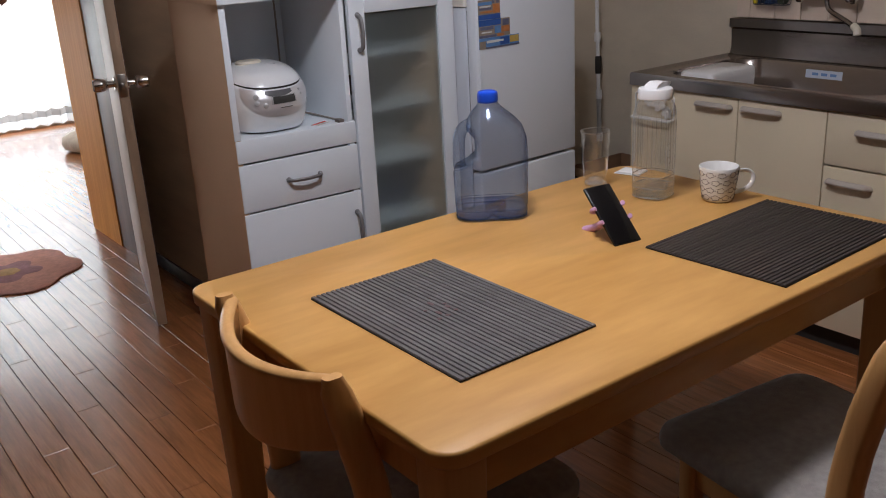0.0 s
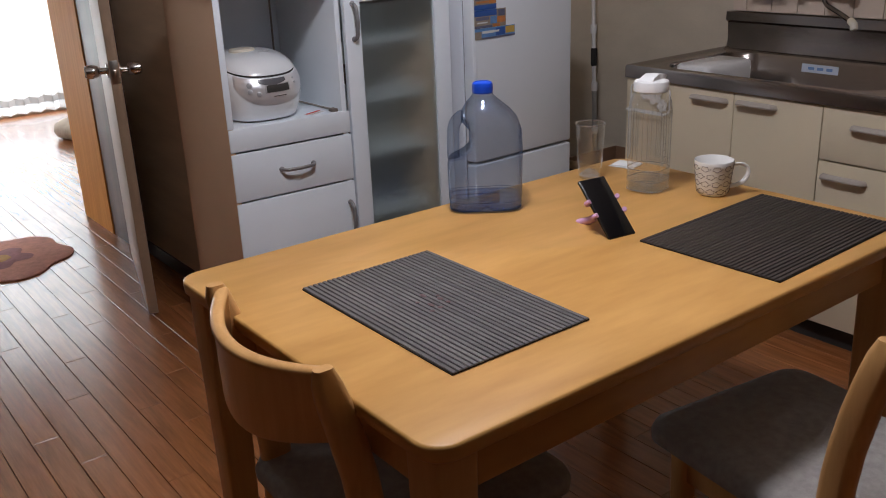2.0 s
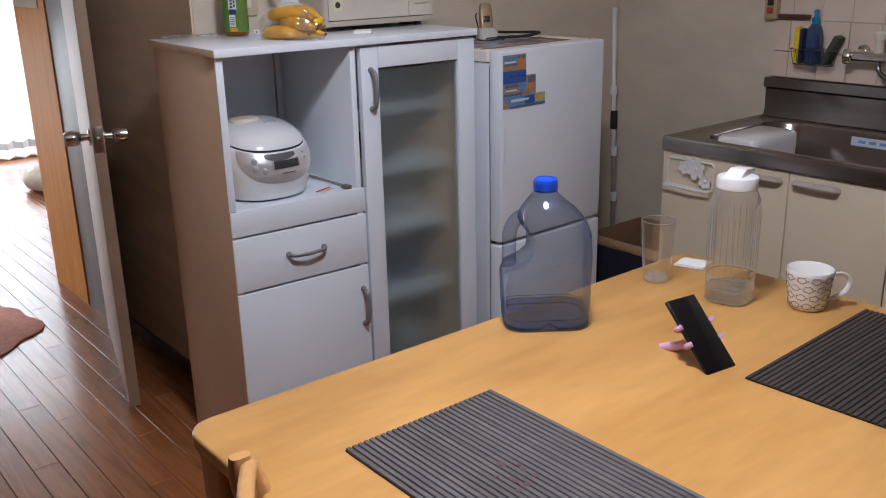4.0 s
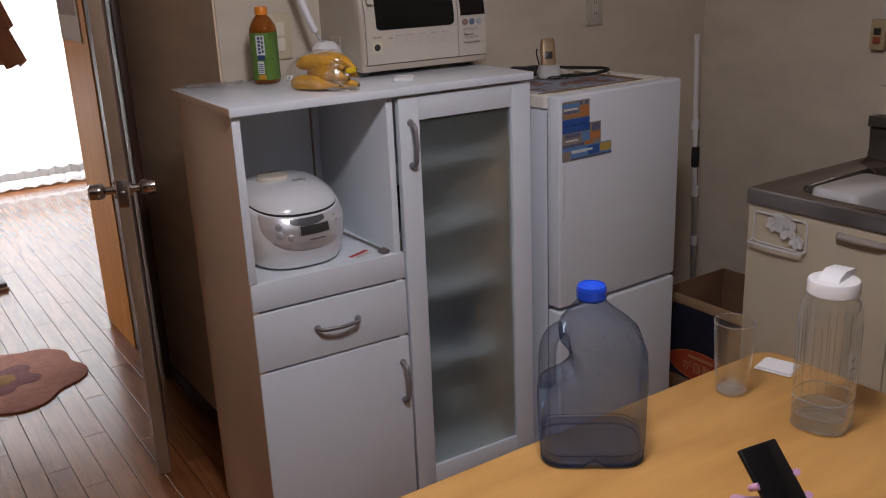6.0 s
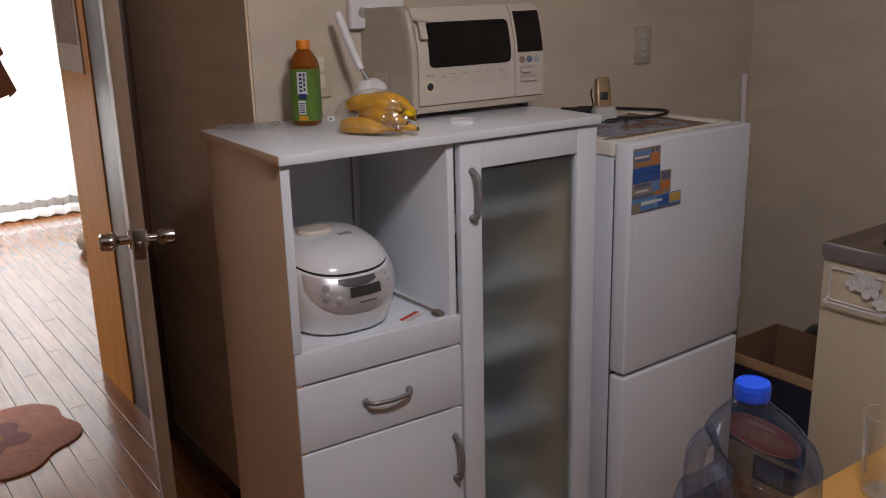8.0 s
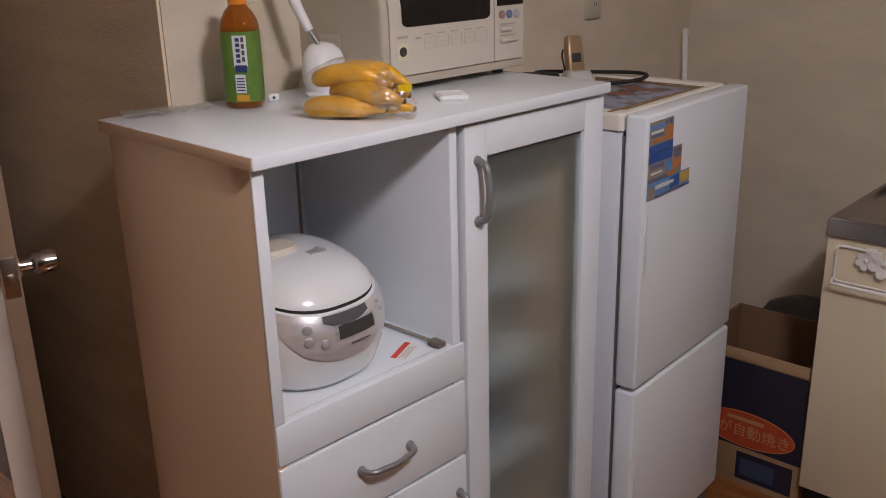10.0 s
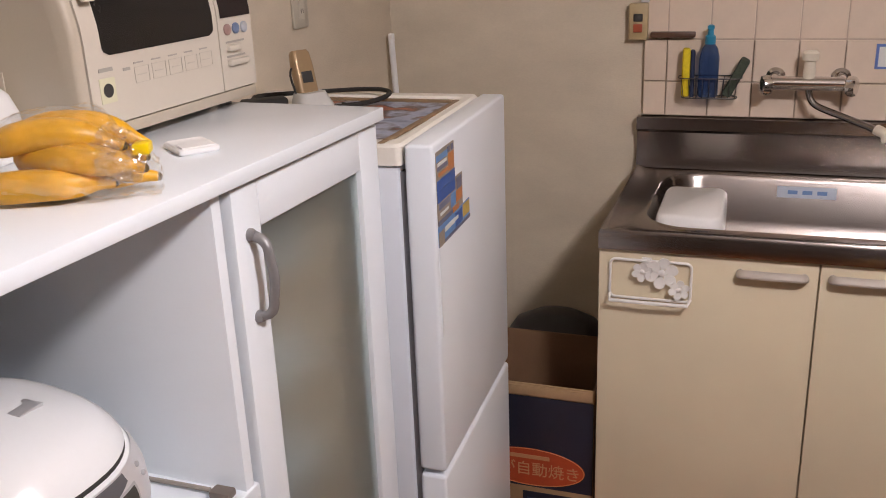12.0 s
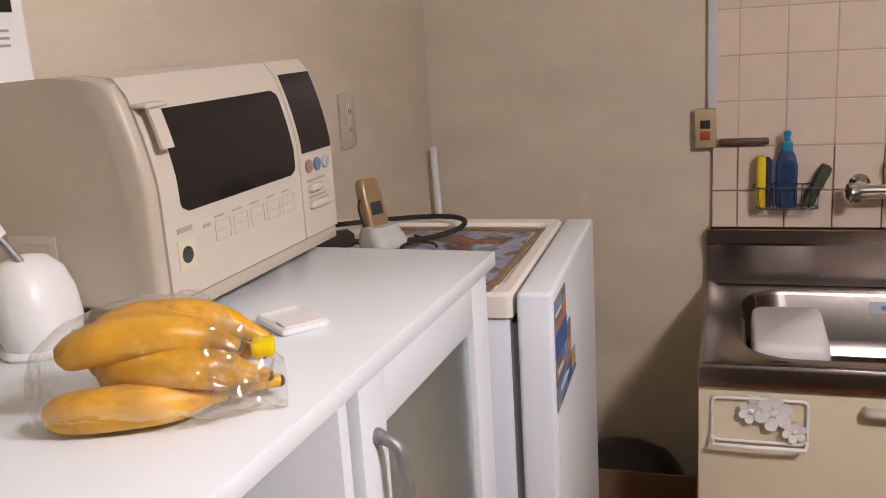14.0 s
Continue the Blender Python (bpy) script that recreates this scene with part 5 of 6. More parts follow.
part("cover_sheet", moved(sheet(0.34, 0.27, 0.0, 0.0012), pose(0, 0, 0)), mottled("magazine_print", ((0.04, 0.025, 0.02), (0.20, 0.25, 0.38), (0.34, 0.38, 0.50), (0.07, 0.045, 0.04), (0.42, 0.11, 0.05), (0.16, 0.09, 0.06)), 14), mg)
part("page_edge", box(-0.165, 0.165, -0.1335, -0.131, 0.0002, 0.0010), M_PAPER, mg)
M_STRIP = paint("worn_brown_strip", (0.24, 0.16, 0.09), 0.6, vary=0.3, scale=30)
tf = thing("wooden_tray_edge", "brown wooden strip along the fridge tray", "strip", (2.485, 2.657, FT))
part("strip", box(-0.20, 0.20, -0.006, 0.006, 0.0005, 0.006, 0.002), M_STRIP, tf)
part("strip", box(0.188, 0.200, 0.0065, 0.29, 0.0005, 0.006, 0.002), M_STRIP, tf)

M_GOLDPH = paint("gold_phone", (0.36, 0.25, 0.14), 0.35, metal=0.35, vary=0.05)
cr = thing("phone_cradle", "light grey charging cradle", "cradle", (2.538, 2.905, FT + 0.005), -28)
part("base", loft([rrect(0.072, 0.068, 0.02, 0.0), rrect(0.074, 0.070, 0.02, 0.010), rrect(0.068, 0.056, 0.02, 0.024, 0, 0.006), rrect(0.062, 0.044, 0.018, 0.036, 0, 0.008)]), paint("cradle_grey", (0.52, 0.52, 0.50), 0.45), cr, angle=50)
hp = thing("cordless_phone", "gold-beige cordless phone handset standing in its cradle", "phone", (2.538, 2.905, FT + 0.006), -28)
part("handset", moved(loft([rrect(0.040, 0.020, 0.008, 0.0), rrect(0.046, 0.024, 0.009, 0.02), rrect(0.046, 0.024, 0.009, 0.085), rrect(0.042, 0.022, 0.009, 0.108), rrect(0.034, 0.018, 0.008, 0.114)]), pose(0, 0.008, 0.002, -14)), M_GOLDPH, hp, angle=50)
part("display", moved(box(-0.012, 0.012, -0.0128, -0.0115, 0.050, 0.072, 0.0004), pose(0, 0.008, 0.002, -14)), M_LCD, hp)
part("antenna", tube(bez((-0.028, 0.012, 0.03), (-0.034, 0.014, 0.06), (-0.042, 0.014, 0.07), (-0.036, 0.010, 0.085), 6), 0.0022, 6), M_DARK, hp)
lp = thing("cable_loop", "looped black cable lying on the fridge", "cable", (2.627, 2.930, FT + 0.0055), -73)
pts = []
for k in range(34):
    a = 2 * math.pi * k / 34
    pts.append((0.140 * math.cos(a), 0.098 * math.sin(a), 0.006 + 0.004 * (1 + math.sin(a * 2 + 1))))
part("loop", tube(pts, 0.0048, 8, closed=True), M_DARK, lp)
part("tail", tube(bez((0.05, -0.055, 0.006), (0.10, -0.10, 0.006), (0.0, -0.10, 0.006), (0.04, -0.17, 0.006), 14), 0.0022, 6), M_DARK, lp)
part("tail", tube(bez((0.02, -0.055, 0.007), (0.03, -0.12, 0.006), (0.09, -0.09, 0.006), (0.09, -0.15, 0.006), 14), 0.0020, 6), M_DARK, lp)
ad = thing("black_adapter", "black power adapter on the fridge", "adapter", (2.512, 2.998, FT + 0.0055), -50)
part("case", box(-0.045, 0.045, -0.02, 0.02, 0, 0.026, 0.006, 3), M_DARK, ad)
part("cord", tube(bez((-0.044, 0, 0.012), (-0.09, -0.01, 0.02), (-0.10, 0.02, 0.006), (-0.12, 0.01, 0.006), 10), 0.004, 8), M_DARK, ad)

# ---- on the back wall ----
ic = thing("intercom_panel", "white wall intercom with a dark screen", "intercom", (1.918, WY, 1.425))
part("case", box(-0.08, 0.08, -0.026, -0.0005, 0.0, 0.265, 0.006, 3), M_LID, ic)
part("screen", box(-0.058, 0.058, -0.0275, -0.0255, 0.125, 0.235, 0.001), M_BLACK, ic, "dark intercom screen")
for k in range(3):
    part("text_bar", box(0.028, 0.048, -0.0268, -0.0258, 0.088 + 0.008 * k, 0.091 + 0.008 * k), M_MARK, ic)
part("speaker_grille", moved(lathe([(0.013, 0), (0.013, 0.002), (0.009, 0.003)], 20), pose(-0.045, -0.0255, 0.040, 90)), M_MARK, ic)
part("button", box(0.0, 0.045, -0.028, -0.0255, 0.035, 0.045, 0.001), M_MARK, ic)
sw = thing("light_switch", "beige plate with three light switches", "switch", (1.750, WY, 1.262))
part("plate", box(-0.033, 0.033, -0.009, -0.0005, 0, 0.122, 0.003), paint("ivory_plate", (0.60, 0.52, 0.36), 0.45), sw)
for k in range(2):
    part("switch_key", box(-0.012, 0.012, -0.013, -0.0085, 0.022 + 0.042 * k, 0.058 + 0.042 * k, 0.002), M_YELLOWED, sw)
ot = thing("wall_outlet", "grey-beige wall outlet plate", "outlet", (2.922, WY, 1.268))
part("plate", box(-0.036, 0.036, -0.009, -0.0005, 0, 0.118, 0.003), paint("outlet_plate", (0.50, 0.46, 0.38), 0.45), ot)
part("insert", box(-0.012, 0.012, -0.011, -0.0085, 0.02, 0.098, 0.002), paint("outlet_insert", (0.56, 0.52, 0.44), 0.45), ot)
for z in (0.034, 0.072):
    for x in (-0.0055, 0.0040):
        part("socket_slot", box(x, x + 0.0016, -0.0116, -0.0108, z, z + 0.010), M_DARK, ot)
po = thing("telescopic_pole", "white telescopic cleaning pole standing in the corner", "pole", (3.420, 3.055, 0.0))
part("tube", tube([(0, 0, 0.0), (0, 0.02, 0.62)], 0.011, 12), M_ALU, po)
part("tube", tube([(0, 0.02, 0.60), (0.006, 0.045, 1.18)], 0.009, 12), M_LID, po)
for z, y in ((0.40, 0.013), (0.60, 0.02), (0.86, 0.031)):
    part("collar", moved(lathe([(0.014, -0.02), (0.015, -0.01), (0.015, 0.01), (0.014, 0.02)], 14), pose(0.002, y, z)), M_LID, po)
part("grip", moved(lathe([(0.013, -0.04), (0.015, -0.03), (0.015, 0.03), (0.013, 0.04)], 14), pose(0.003, 0.026, 0.735)), M_DARK, po, "black grip")
part("hanging_loop", box(-0.003, 0.015, 0.037, 0.052, 1.178, 1.20, 0.003), M_LID, po)

# ---- cardboard box in the corner ----
M_CARD = paint("cardboard", (0.34, 0.22, 0.12), 0.85, vary=0.12, scale=9, fine=200, bump=0.1)
# Darker copy of the cardboard: the shade inside the box as colour
M_CARD_SHADED = paint("cardboard_inside_shaded", (0.20, 0.11, 0.06), 0.9, vary=0.12, scale=9)
M_NAVYBOX = paint("navy_print", (0.012, 0.014, 0.030), 0.5, vary=0.2, scale=14, bump=0.04)
M_RED = paint("red_oval", (0.42, 0.06, 0.02), 0.5, vary=0.15, scale=20)
bx = thing("cardboard_box", "open cardboard oven box with dark blue print and a red oval", "box", (2.900, 2.405, 0.0))
BXL, BXD, BXH = 0.31, 0.345, 0.412
part("front_side", box(0, 0.006, 0, BXD, 0.0, BXH, 0.001), M_CARD, bx)
part("far_side", box(BXL, BXL + 0.006, 0, BXD, 0.0, BXH, 0.001), M_CARD_SHADED, bx)
part("end_side", box(0.0062, BXL - 0.0002, 0, 0.006, 0.0, BXH, 0.001), M_CARD_SHADED, bx)
part("end_side", box(0.0062, BXL - 0.0002, BXD - 0.006, BXD, 0.0, BXH, 0.001), M_CARD_SHADED, bx)
part("bottom", box(0.0062, BXL - 0.0002, 0.0062, BXD - 0.0062, 0.001, 0.006), M_CARD_SHADED, bx)
part("front_flap", moved(box(-0.004, 0, 0.002, BXD - 0.002, 0, 0.026, 0.001), pose(-0.0005, 0, BXH - 0.030, 0, 2)), M_CARD, bx)
pr = part("printed_front", box(-0.0012, -0.0002, 0.001, BXD - 0.001, 0.120, BXH - 0.034), M_NAVYBOX, bx, "dark blue printed panel")
part("oval", moved(lathe([(1.0, 0.0), (1.0, 0.0008)], 48), pose(-0.0013, 0.160, 0.178, 0, -90) @ Matrix.Diagonal((0.054, 0.140, 1, 1))), M_RED, pr, "red-orange oval")
part("oval_rim", tube([(-0.0022, 0.160 + 0.138 * math.cos(2 * math.pi * k / 48), 0.178 + 0.0525 * math.sin(2 * math.pi * k / 48)) for k in range(48)], 0.0012, 5, closed=True), paint("oval_rim", (0.62, 0.22, 0.08), 0.5), pr)
part("oven_picture", box(-0.0012, -0.0002, 0.020, 0.180, 0.020, 0.105), M_NAVYBOX, bx)
part("oven_window", box(-0.0018, -0.0010, 0.070, 0.168, 0.035, 0.088), paint("blue_window_print", (0.03, 0.05, 0.10), 0.5), bx)
tx = bpy.data.curves.new("box_text", "FONT")
tx.body, tx.size, tx.align_x, tx.align_y, tx.extrude = "が自動焼き", 0.042, "CENTER", "CENTER", 0.0004
tx.materials.append(paint("pale_lettering", (0.50, 0.25, 0.12), 0.5))
to = new("lettering", tx)
to.parent = pr
to.matrix_basis = pose(-0.0030, 0.135, 0.170, 90, 0, -90)
part("text_bar", box(-0.0026, -0.0018, 0.110, 0.215, 0.202, 0.213), tx.materials[0], pr)
dm = thing("waste_bag", "dark rounded bag behind the cardboard box", "bag", (3.372, 2.60, 0.0))
part("bag", loft([[(q * 0.118 * (1 + 0.05 * noise.noise((math.cos(a) * 2, math.sin(a) * 2, z * 9))) * math.cos(a), q * 0.16 * (1 + 0.05 * noise.noise((math.cos(a) * 2, math.sin(a) * 2, z * 9))) * math.sin(a), z) for a in (2 * math.pi * k / 32 for k in range(32))] for q, z in ((0.8, 0.0), (0.98, 0.05), (1.0, 0.28), (0.93, 0.335), (0.75, 0.378), (0.45, 0.402), (0.15, 0.410))]), paint("black_film", (0.02, 0.018, 0.02), 0.4, bump=0.3), dm, angle=50)

# ---- on the sink ----
rk = thing("towel_rack", "white wire towel rack with metal flowers, hooked on the door", "towel rack", (SX, 2.281, 0.724))
M_RACK = paint("white_enamel_wire", (0.78, 0.77, 0.74), 0.35, bump=0.02)
W2, HZ = 0.088, 0.045


def loop_rect(w, h, r, x):
    return [(x, p[0], p[1]) for p in rrect(2 * w, 2 * h, r, 0, n=4)]


part("wire_frame", tube(loop_rect(W2, HZ, 0.012, -0.006), 0.0032, 8, closed=True), M_RACK, rk)
part("bar", tube([(-0.008, W2, -HZ + 0.006)] + [(-0.034, W2 - 0.004, -HZ + 0.002), (-0.036, 0, -HZ + 0.002), (-0.034, -W2 + 0.004, -HZ + 0.002)] + [(-0.008, -W2, -HZ + 0.006)], 0.0042, 8), M_RACK, rk)
part("hook", box(-0.008, -0.0005, -0.002, 0.020, 0.030, 0.052, 0.002), M_RACK, rk)
for y, z, r in ((0.016, 0.022, 0.023), (-0.026, 0.022, 0.036), (-0.064, -0.014, 0.023)):
    fb = bmesh.new()
    for k in range(6):
        a = 60 * k + 10
        petal = loft([[(-0.0016 - 0.004 * (q / 5) ** 2, r * 0.36 * math.sin(math.pi * (0.05 + 0.80 * (q / 5) ** 1.25)) * s2, r * (0.16 + 0.84 * q / 5)) for s2 in (-1, -0.5, 0, 0.5, 1)] + [(0.0004 - 0.004 * (q / 5) ** 2, r * 0.36 * math.sin(math.pi * (0.05 + 0.80 * (q / 5) ** 1.25)) * s2, r * (0.16 + 0.84 * q / 5)) for s2 in (1, 0.5, 0, -0.5, -1)] for q in range(6)])
        merge(fb, petal, pose(0, 0, 0, a))
    merge(fb, moved(lathe([(r * 0.22, 0), (r * 0.22, 0.004), (r * 0.1, 0.006)], 12), pose(0, 0, 0, 0, -90)))
    part("flower", moved(fb, pose(-0.013, y, z)), M_RACK, rk, "white metal flower")

tub = thing("white_tub", "white plastic tub standing in the sink", "tub", (3.140, 2.216, SZ - 0.155))
part("tub", loft([rrect(0.26, 0.142, 0.025, 0.001), rrect(0.27, 0.150, 0.028, 0.01), rrect(0.275, 0.152, 0.028, 0.125), rrect(0.270, 0.148, 0.027, 0.145), rrect(0.255, 0.134, 0.022, 0.152)]), M_LID, tub, angle=50)
sk = thing("sink_sticker", "pale blue printed sticker on the basin wall", "sticker", (3.4015, 1.950, SZ - 0.055))
part("film", moved(box(-0.0016, 0, -0.072, 0.072, 0.0, 0.030), pose(0, 0, 0, 0, 5)), paint("pale_sticker", (0.58, 0.64, 0.74), 0.4), sk)
for k in range(3):
    part("text_bar", moved(box(-0.0024, -0.0015, -0.05 + 0.036 * k, -0.026 + 0.036 * k, 0.010, 0.020), pose(0, 0, 0, 0, 5)), paint("blue_print", (0.16, 0.28, 0.55), 0.5), sk)

TW0 = WX - 0.0180
gb = thing("wall_switch_box", "brown-yellow switch box with a red button", "switch", (WX - 0.001, 2.403, 1.178))
part("case", box(-0.032, 0, -0.025, 0.025, 0, 0.095, 0.004), paint("aged_box", (0.44, 0.34, 0.19), 0.45), gb)
part("rocker", box(-0.036, -0.0315, -0.012, 0.012, 0.048, 0.068, 0.002), M_DARK, gb)
part("red_button", box(-0.037, -0.0315, -0.012, 0.012, 0.020, 0.042, 0.002), paint("red_button", (0.34, 0.07, 0.03), 0.4), gb)
cv = thing("cable_cover", "white plastic cable cover running up the wall", "cable cover", (WX - 0.001, 2.388, 1.2735))
part("cover", box(-0.016, 0, -0.011, 0.011, 0.0, 1.14, 0.003), paint("cover_white", (0.62, 0.62, 0.63), 0.45), cv)
kb = thing("wall_bar", "dark brown bar fixed on the tiles", "bar", (TW0, 2.312, 1.184))
part("bar", box(-0.016, 0.0092, -0.058, 0.058, 0, 0.014, 0.003), M_BROWN, kb)

M_WIRE = paint("dark_wire", (0.10, 0.09, 0.09), 0.35, metal=0.6)
wb = thing("wire_basket", "black wire basket stuck on the tiles", "basket", (TW0 - 0.004, 2.210, 1.030))
for z, w, d in ((0.002, 0.070, 0.050), (0.055, 0.080, 0.062)):
    part("rim", tube([(-p[0] - d / 2, p[1], z) for p in rrect(d, 2 * w, 0.02, 0, n=4)], 0.0016, 6, closed=True), M_WIRE, wb)
for k in range(9):
    y = -0.064 + 0.016 * k
    part("wire", tube([(0.0, y * 1.1, 0.055), (-0.003, y, 0.003), (-0.048, y, 0.002), (-0.060, y * 1.1, 0.055)], 0.0011, 5), M_WIRE, wb)
sp = thing("yellow_sponge", "yellow and dark scouring sponge in the wire basket", "sponge", (TW0 - 0.032, 2.262, 1.034), 6)
part("foam", box(-0.020, 0.020, 0.000, 0.020, 0, 0.125, 0.006), paint("yellow_foam", (0.72, 0.56, 0.02), 0.9, vary=0.15, scale=120, bump=0.6), sp, "yellow foam")
part("scourer", box(-0.020, 0.020, -0.012, -0.0005, 0, 0.120, 0.004), paint("navy_scourer", (0.02, 0.03, 0.07), 0.95, vary=0.3, scale=150, bump=0.8), sp, "dark blue scourer")
db = thing("detergent_bottle", "blue dish detergent bottle in the wire basket", "bottle", (TW0 - 0.032, 2.214, 1.034))
part("bottle", loft([rrect(w, d, 0.012, z) for z, w, d in ((0, 0.040, 0.044), (0.005, 0.044, 0.050), (0.10, 0.044, 0.050), (0.125, 0.036, 0.040), (0.138, 0.022, 0.022))]), clear("detergent_plastic", (0.36, 0.50, 0.74), 0.9, 0.08, 1.45, 0.3, (0.07, 0.13, 0.28)), db, angle=60)
part("cap", lathe([(0.0125, 0.136), (0.0135, 0.138), (0.0135, 0.156), (0.008, 0.160), (0.007, 0.172), (0.009, 0.174), (0.009, 0.182), (0.004, 0.185)], 20), paint("teal_cap", (0.02, 0.24, 0.40), 0.4), db, "teal cap")
sc = thing("green_scrubber", "dark green scrubbing pad leaning in the wire basket", "scrubber", (TW0 - 0.030, 2.156, 1.034))
part("pad", moved(box(-0.024, 0.024, -0.012, 0.012, 0, 0.105, 0.006), pose(0, 0.012, 0.004, 26)), paint("green_pad", (0.05, 0.065, 0.045), 0.95, vary=0.35, scale=140, bump=0.9), sc)

fc = thing("wall_faucet", "chrome wall-mounted faucet with two knobs and a white spout tip", "faucet", (TW0, 1.970, 1.072))
part("bar", tube([(-0.060, 0.085, 0.004), (-0.062, -0.085, 0.004)], 0.018, 16), M_CHROME, fc)
for s in (1, -1):
    part("wall_leg", tube([(0.0, s * 0.078, 0.012), (-0.03, s * 0.078, 0.010), (-0.061, s * 0.070, 0.004)], 0.013, 14), M_CHROME, fc)
    part("wall_flange", moved(lathe([(0.024, 0.0), (0.024, 0.004), (0.016, 0.010)], 20), pose(-0.0005, s * 0.078, 0.012, 0, -90)), M_CHROME, fc)
    kn = loft([[((0.026 if k % 6 < 4 else 0.021) * q * math.cos(2 * math.pi * k / 24), (0.026 if k % 6 < 4 else 0.021) * q * math.sin(2 * math.pi * k / 24), z) for k in range(24)] for q, z in ((0.6, 0), (0.95, 0.006), (1.0, 0.016), (0.9, 0.026), (0.4, 0.030))])
    part("knob", moved(kn, pose(-0.064, s * 0.086, 0.000, -90 * s, 0, 20 * s)), M_CHROME, fc, "chrome knob")
part("upper_cap", moved(lathe([(0.013, 0), (0.015, 0.01), (0.013, 0.05), (0.019, 0.052), (0.020, 0.070), (0.014, 0.076)], 20), pose(-0.060, 0.0, 0.010)), M_YELLOWED, fc, "cream plastic cap")
part("spout", tube(bez((-0.062, -0.002, -0.008), (-0.064, -0.006, -0.05), (-0.070, -0.02, -0.05), (-0.090, -0.070, -0.066), 8) + bez((-0.090, -0.070, -0.066), (-0.11, -0.11, -0.078), (-0.13, -0.14, -0.086), (-0.15, -0.165, -0.094), 6)[1:], 0.0085, 12), paint("dark_chrome", (0.30, 0.28, 0.27), 0.2, metal=1.0), fc)
part("spout_tip", tube([(-0.145, -0.158, -0.090), (-0.160, -0.178, -0.098), (-0.163, -0.183, -0.116)], 0.013, 12), M_YELLOWED, fc, "cream rubber spout tip")
bs = thing("tile_sticker", "blue-framed sticker on the tiles", "sticker", (TW0 - 0.0002, 1.792, 1.105))
part("paper", box(-0.001, 0, -0.035, 0.025, 0, 0.062), paint("sticker_frame", (0.12, 0.20, 0.50), 0.4), bs)
part("middle", box(-0.0016, -0.0008, -0.030, 0.018, 0.006, 0.055), M_WHITEL, bs)

# ---- beyond the doorway ----
M_RUG = paint("terracotta_pile", (0.68, 0.39, 0.325), 0.98, vary=0.18, scale=40, fine=420, bump=1.0, spec=0.05)
M_RUG2 = paint("mauve_pile", (0.42, 0.25, 0.27), 0.98, vary=0.2, scale=40, fine=420, bump=1.0, spec=0.05)
M_RUG3 = paint("sand_pile", (0.56, 0.38, 0.20), 0.98, vary=0.2, scale=40, fine=420, bump=1.0, spec=0.05)
rug = thing("flower_rug", "flower-shaped terracotta rug with a mauve centre", "rug", (1.015, 4.395, 0.0006), 10)


def petals(r, n, depth, z):
    return [(r * (1 - depth * abs(math.cos(n * math.pi * k / 96)) ** 3) * math.cos(2 * math.pi * k / 96), r * (1 - depth * abs(math.cos(n * math.pi * k / 96)) ** 3) * math.sin(2 * math.pi * k / 96), z) for k in range(96)]


part("rug_body", loft([petals(0.312, 6, 0.13, 0), petals(0.316, 6, 0.13, 0.006), petals(0.306, 6, 0.13, 0.011)]), M_RUG, rug)
part("inner_flower", loft([petals(0.150, 5, 0.30, 0.0105), petals(0.145, 5, 0.30, 0.0125)]), M_RUG2, rug, "mauve flower motif")
part("centre", loft([petals(0.055, 6, 0.1, 0.012), petals(0.050, 6, 0.1, 0.0138)]), M_RUG3, rug, "sand-coloured centre")
cu = thing("floor_cushion", "beige cushion lying on the floor", "cushion", (2.19, 6.75, 0.0), 20)
part("cover", loft([rrect(0.46 * q, 0.42 * q, 0.15 * q, z) for q, z in ((0.75, 0.002), (0.93, 0.02), (1.0, 0.06), (0.95, 0.10), (0.75, 0.125), (0.4, 0.135))]), paint("beige_cloth", (0.46, 0.40, 0.33), 0.95, vary=0.2, scale=18, fine=300, bump=0.6, spec=0.1), cu, angle=70)
bsn = thing("bathroom_scale", "flat grey and black scale on the floor", "scale", (1.075, 5.70, 0.0), 6)
part("plate", box(-0.15, 0.15, -0.13, 0.13, 0.012, 0.034, 0.006), M_DARKGREY, bsn)
part("rim", box(-0.155, 0.155, -0.135, 0.135, 0.0, 0.0118, 0.003), M_ALU, bsn)
part("display", box(-0.04, 0.04, 0.08, 0.11, 0.0338, 0.0350), M_BLACK, bsn)
pp = thing("wall_calendar", "paper calendar pinned to the wooden panel", "calendar", (1.5345, 4.640, 1.255))
part("sheet", extrude_profile([(-0.165, 0), (0.165, 0.0), (0.165, 0.62), (-0.165, 0.62)], "x", -0.0045, -0.0010), paint("calendar_paper", (0.55, 0.48, 0.42), 0.8, vary=0.1, scale=8), pp)
part("print", box(-0.0056, -0.0040, -0.13, 0.13, 0.10, 0.45), paint("calendar_print", (0.32, 0.24, 0.21), 0.8, vary=0.35, scale=22, bump=0.0), pp)
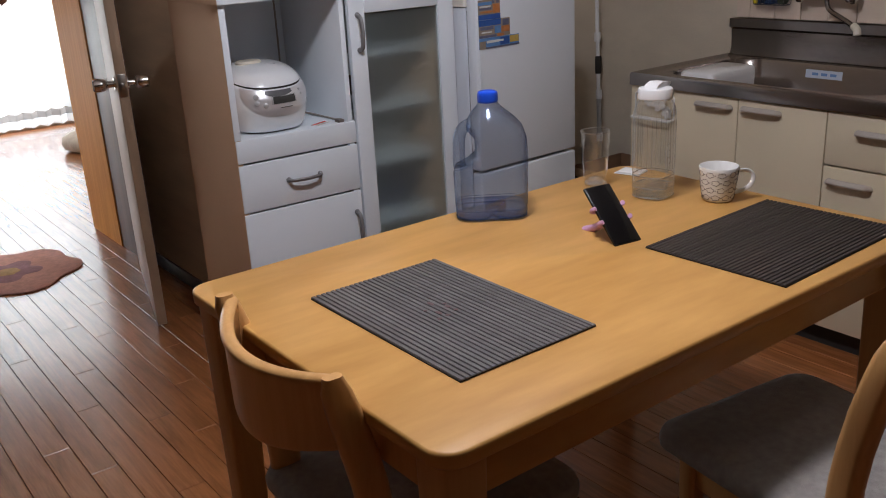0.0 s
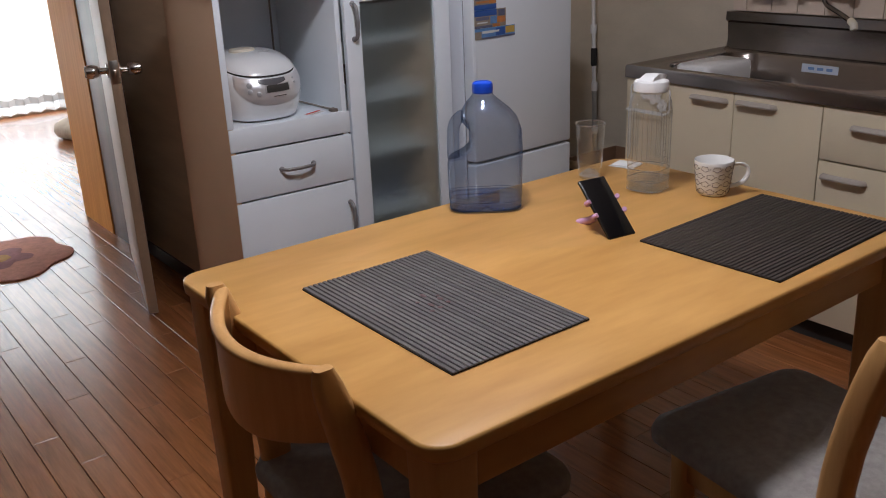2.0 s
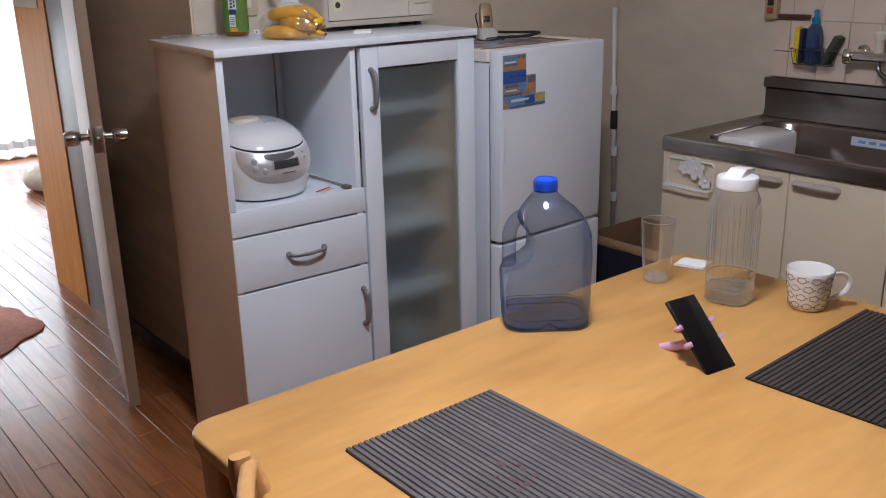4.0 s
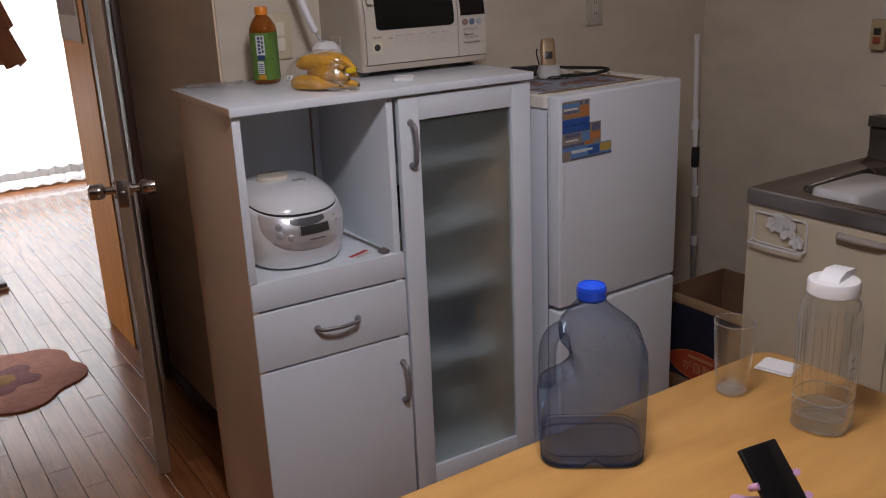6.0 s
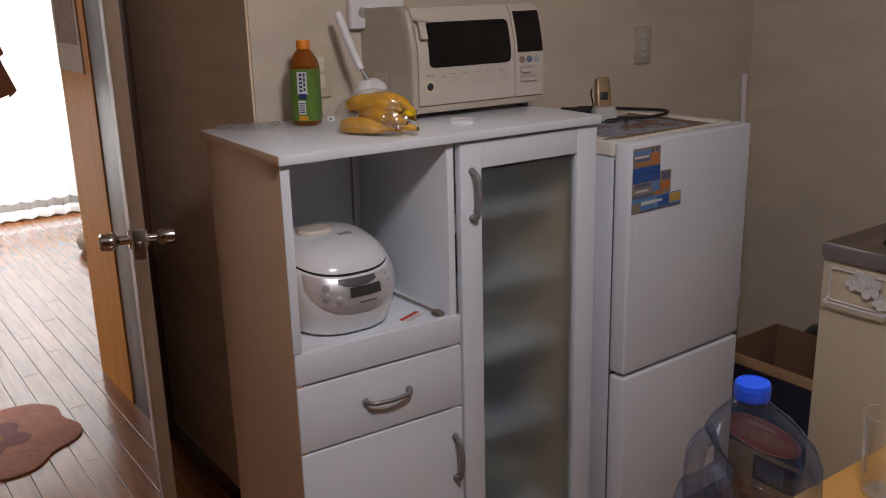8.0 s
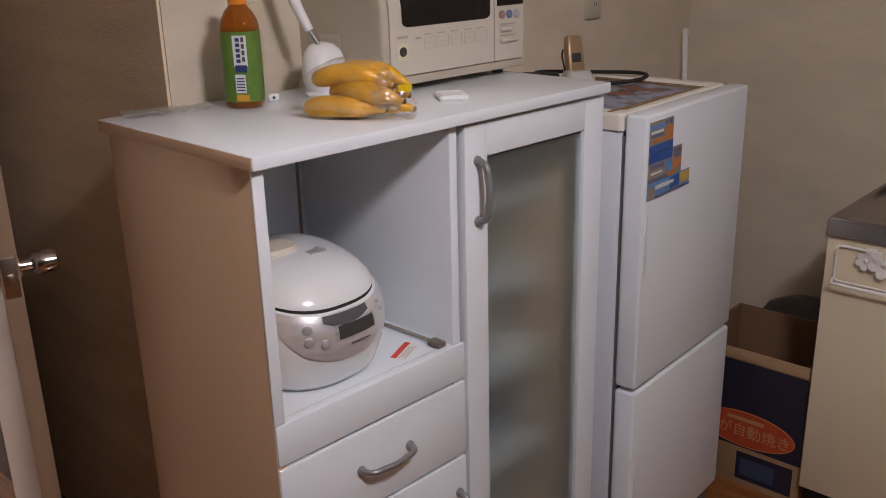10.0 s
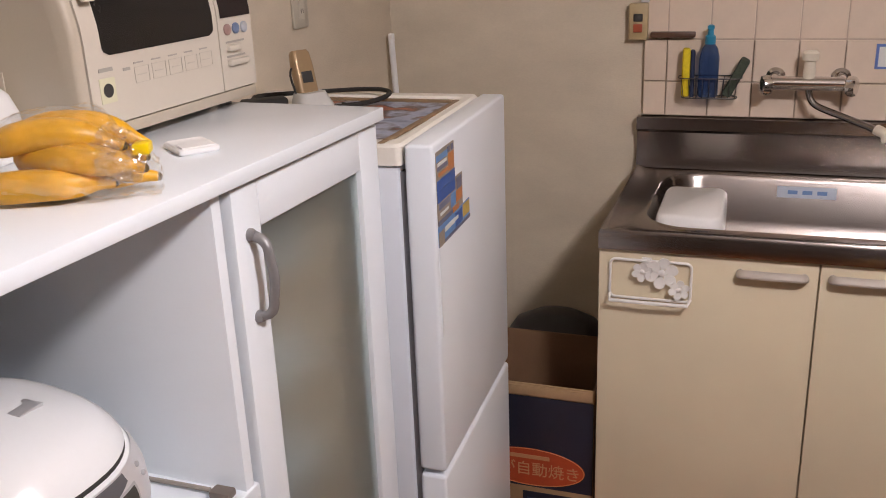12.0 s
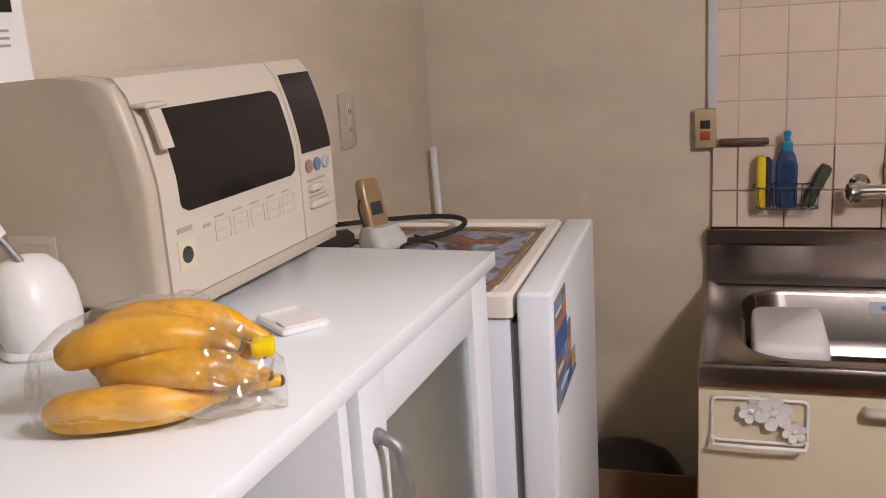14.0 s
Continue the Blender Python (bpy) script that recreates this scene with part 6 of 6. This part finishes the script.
# laundry on its pole
ln = thing("laundry_pole", "steel laundry pole under the ceiling", "pole", (0, 0, 0))
part("pole", tube([(-2.40, 5.6, 2.0), (3.5, 5.6, 2.0)], 0.014, 12), M_ALU, ln)
M_CLOTH = paint("dusky_cloth", (0.20, 0.13, 0.12), 0.95, vary=0.15, scale=10, fine=300, bump=0.4, spec=0.1)
cl2 = thing("ruffled_garment", "dusky brown ruffled skirt hanging to dry", "garment", (1.21, 5.6, 1.10))
for k in range(4):
    z0 = 0.17 * k
    w = 0.26 - 0.03 * k
    loops = []
    for z, s2 in ((z0, 1.12), (z0 + 0.09, 1.04), (z0 + 0.20, 0.92)):
        loops.append([((w * s2) * (1 + 0.07 * math.sin(11 * a + k) * (s2 - 0.85) * 4) * math.cos(a), (0.11 * s2) * (1 + 0.25 * math.sin(11 * a + k) * (s2 - 0.85) * 4) * math.sin(a), z + (0.014 * math.sin(11 * a + k) if s2 > 1.1 else 0)) for a in (2 * math.pi * i / 88 for i in range(88))])
    part("ruffle", loft(loops, False, False), M_CLOTH, cl2, angle=60)
part("hanger", tube([(-0.18, 0, 0.69), (0.0, 0, 0.78), (0.18, 0, 0.69), (-0.18, 0, 0.69)], 0.005, 8), M_ALU, cl2)
part("hook", tube(bez((0, 0, 0.775), (0, 0, 0.86), (0.03, 0, 0.93), (0.0, 0.0, 0.916), 8), 0.004, 8), M_ALU, cl2)

# ---- wall tiles and floor boards ----
TILE = 0.110
tile_me = mesh_of("tile", box(-0.0085, 0.0, -TILE / 2 + 0.0015, TILE / 2 - 0.0015, -TILE / 2 + 0.0015, TILE / 2 - 0.0015, 0.0012, 1), M_TILE)
bed = part("tile_bed", box(WX - 0.0070, WX - 0.0005, 0.70, 2.386, 0.974, 1.90), M_GROUT, wall_east)
for r in range(9):
    zc = 1.0675 + TILE * (r - 0.5) if r else 0.0
    for c in range(16):
        y1 = 2.386 - 0.060 - TILE * (c - 1) if c else 2.386
        if r == 0:
            zc, hz = (0.974 + 1.0675) / 2, (1.0675 - 0.974) / TILE
        else:
            hz = 1.0
        wy = 0.060 / TILE if c == 0 else 1.0
        yc = y1 - wy * TILE / 2
        if yc < 0.75 or zc > 1.84:
            continue
        lower = r <= 1
        share("tile", tile_me, wall_east, pose(WX - (0.009 if lower else 0.0), yc, zc) @ Matrix.Diagonal((1, wy, hz, 1)))

BW, BL = 0.0767, 0.909
board_me = mesh_of("floor_board", box(-BW / 2 + 0.0007, BW / 2 - 0.0007, -BL / 2 + 0.0007, BL / 2 - 0.0007, -0.012, 0.0, 0.0012, 1), M_FLOOR)
rest = bmesh.new()
rnd = random.Random(4)
for i in range(-32, 48):
    x = 0.0527 + BW * i
    shift = (0.0, 0.45, 0.22, 0.67)[i % 4] * BL + rnd.uniform(-0.05, 0.05)
    for j in range(-3, 11):
        y = shift + BL * j
        y0, y1 = max(y - BL / 2, -1.49), min(y + BL / 2, 8.59)
        if y1 - y0 < 0.03 or x - BW / 2 < -2.49 or x + BW / 2 > 3.69:
            continue
        if 0.1 < x < 1.65 and 1.6 < y < 5.8 or 1.65 < x < 2.9 and 1.2 < y < 2.6:
            share("floor_board", board_me, floor, pose(x, y, 0))
        else:
            box(x - BW / 2 + 0.0007, x + BW / 2 - 0.0007, y0 + 0.0007, y1 - 0.0007, -0.012, 0.0, bm=rest)
tagged(part("outer_floor_boards", rest, M_FLOOR, floor), kind="stuff")
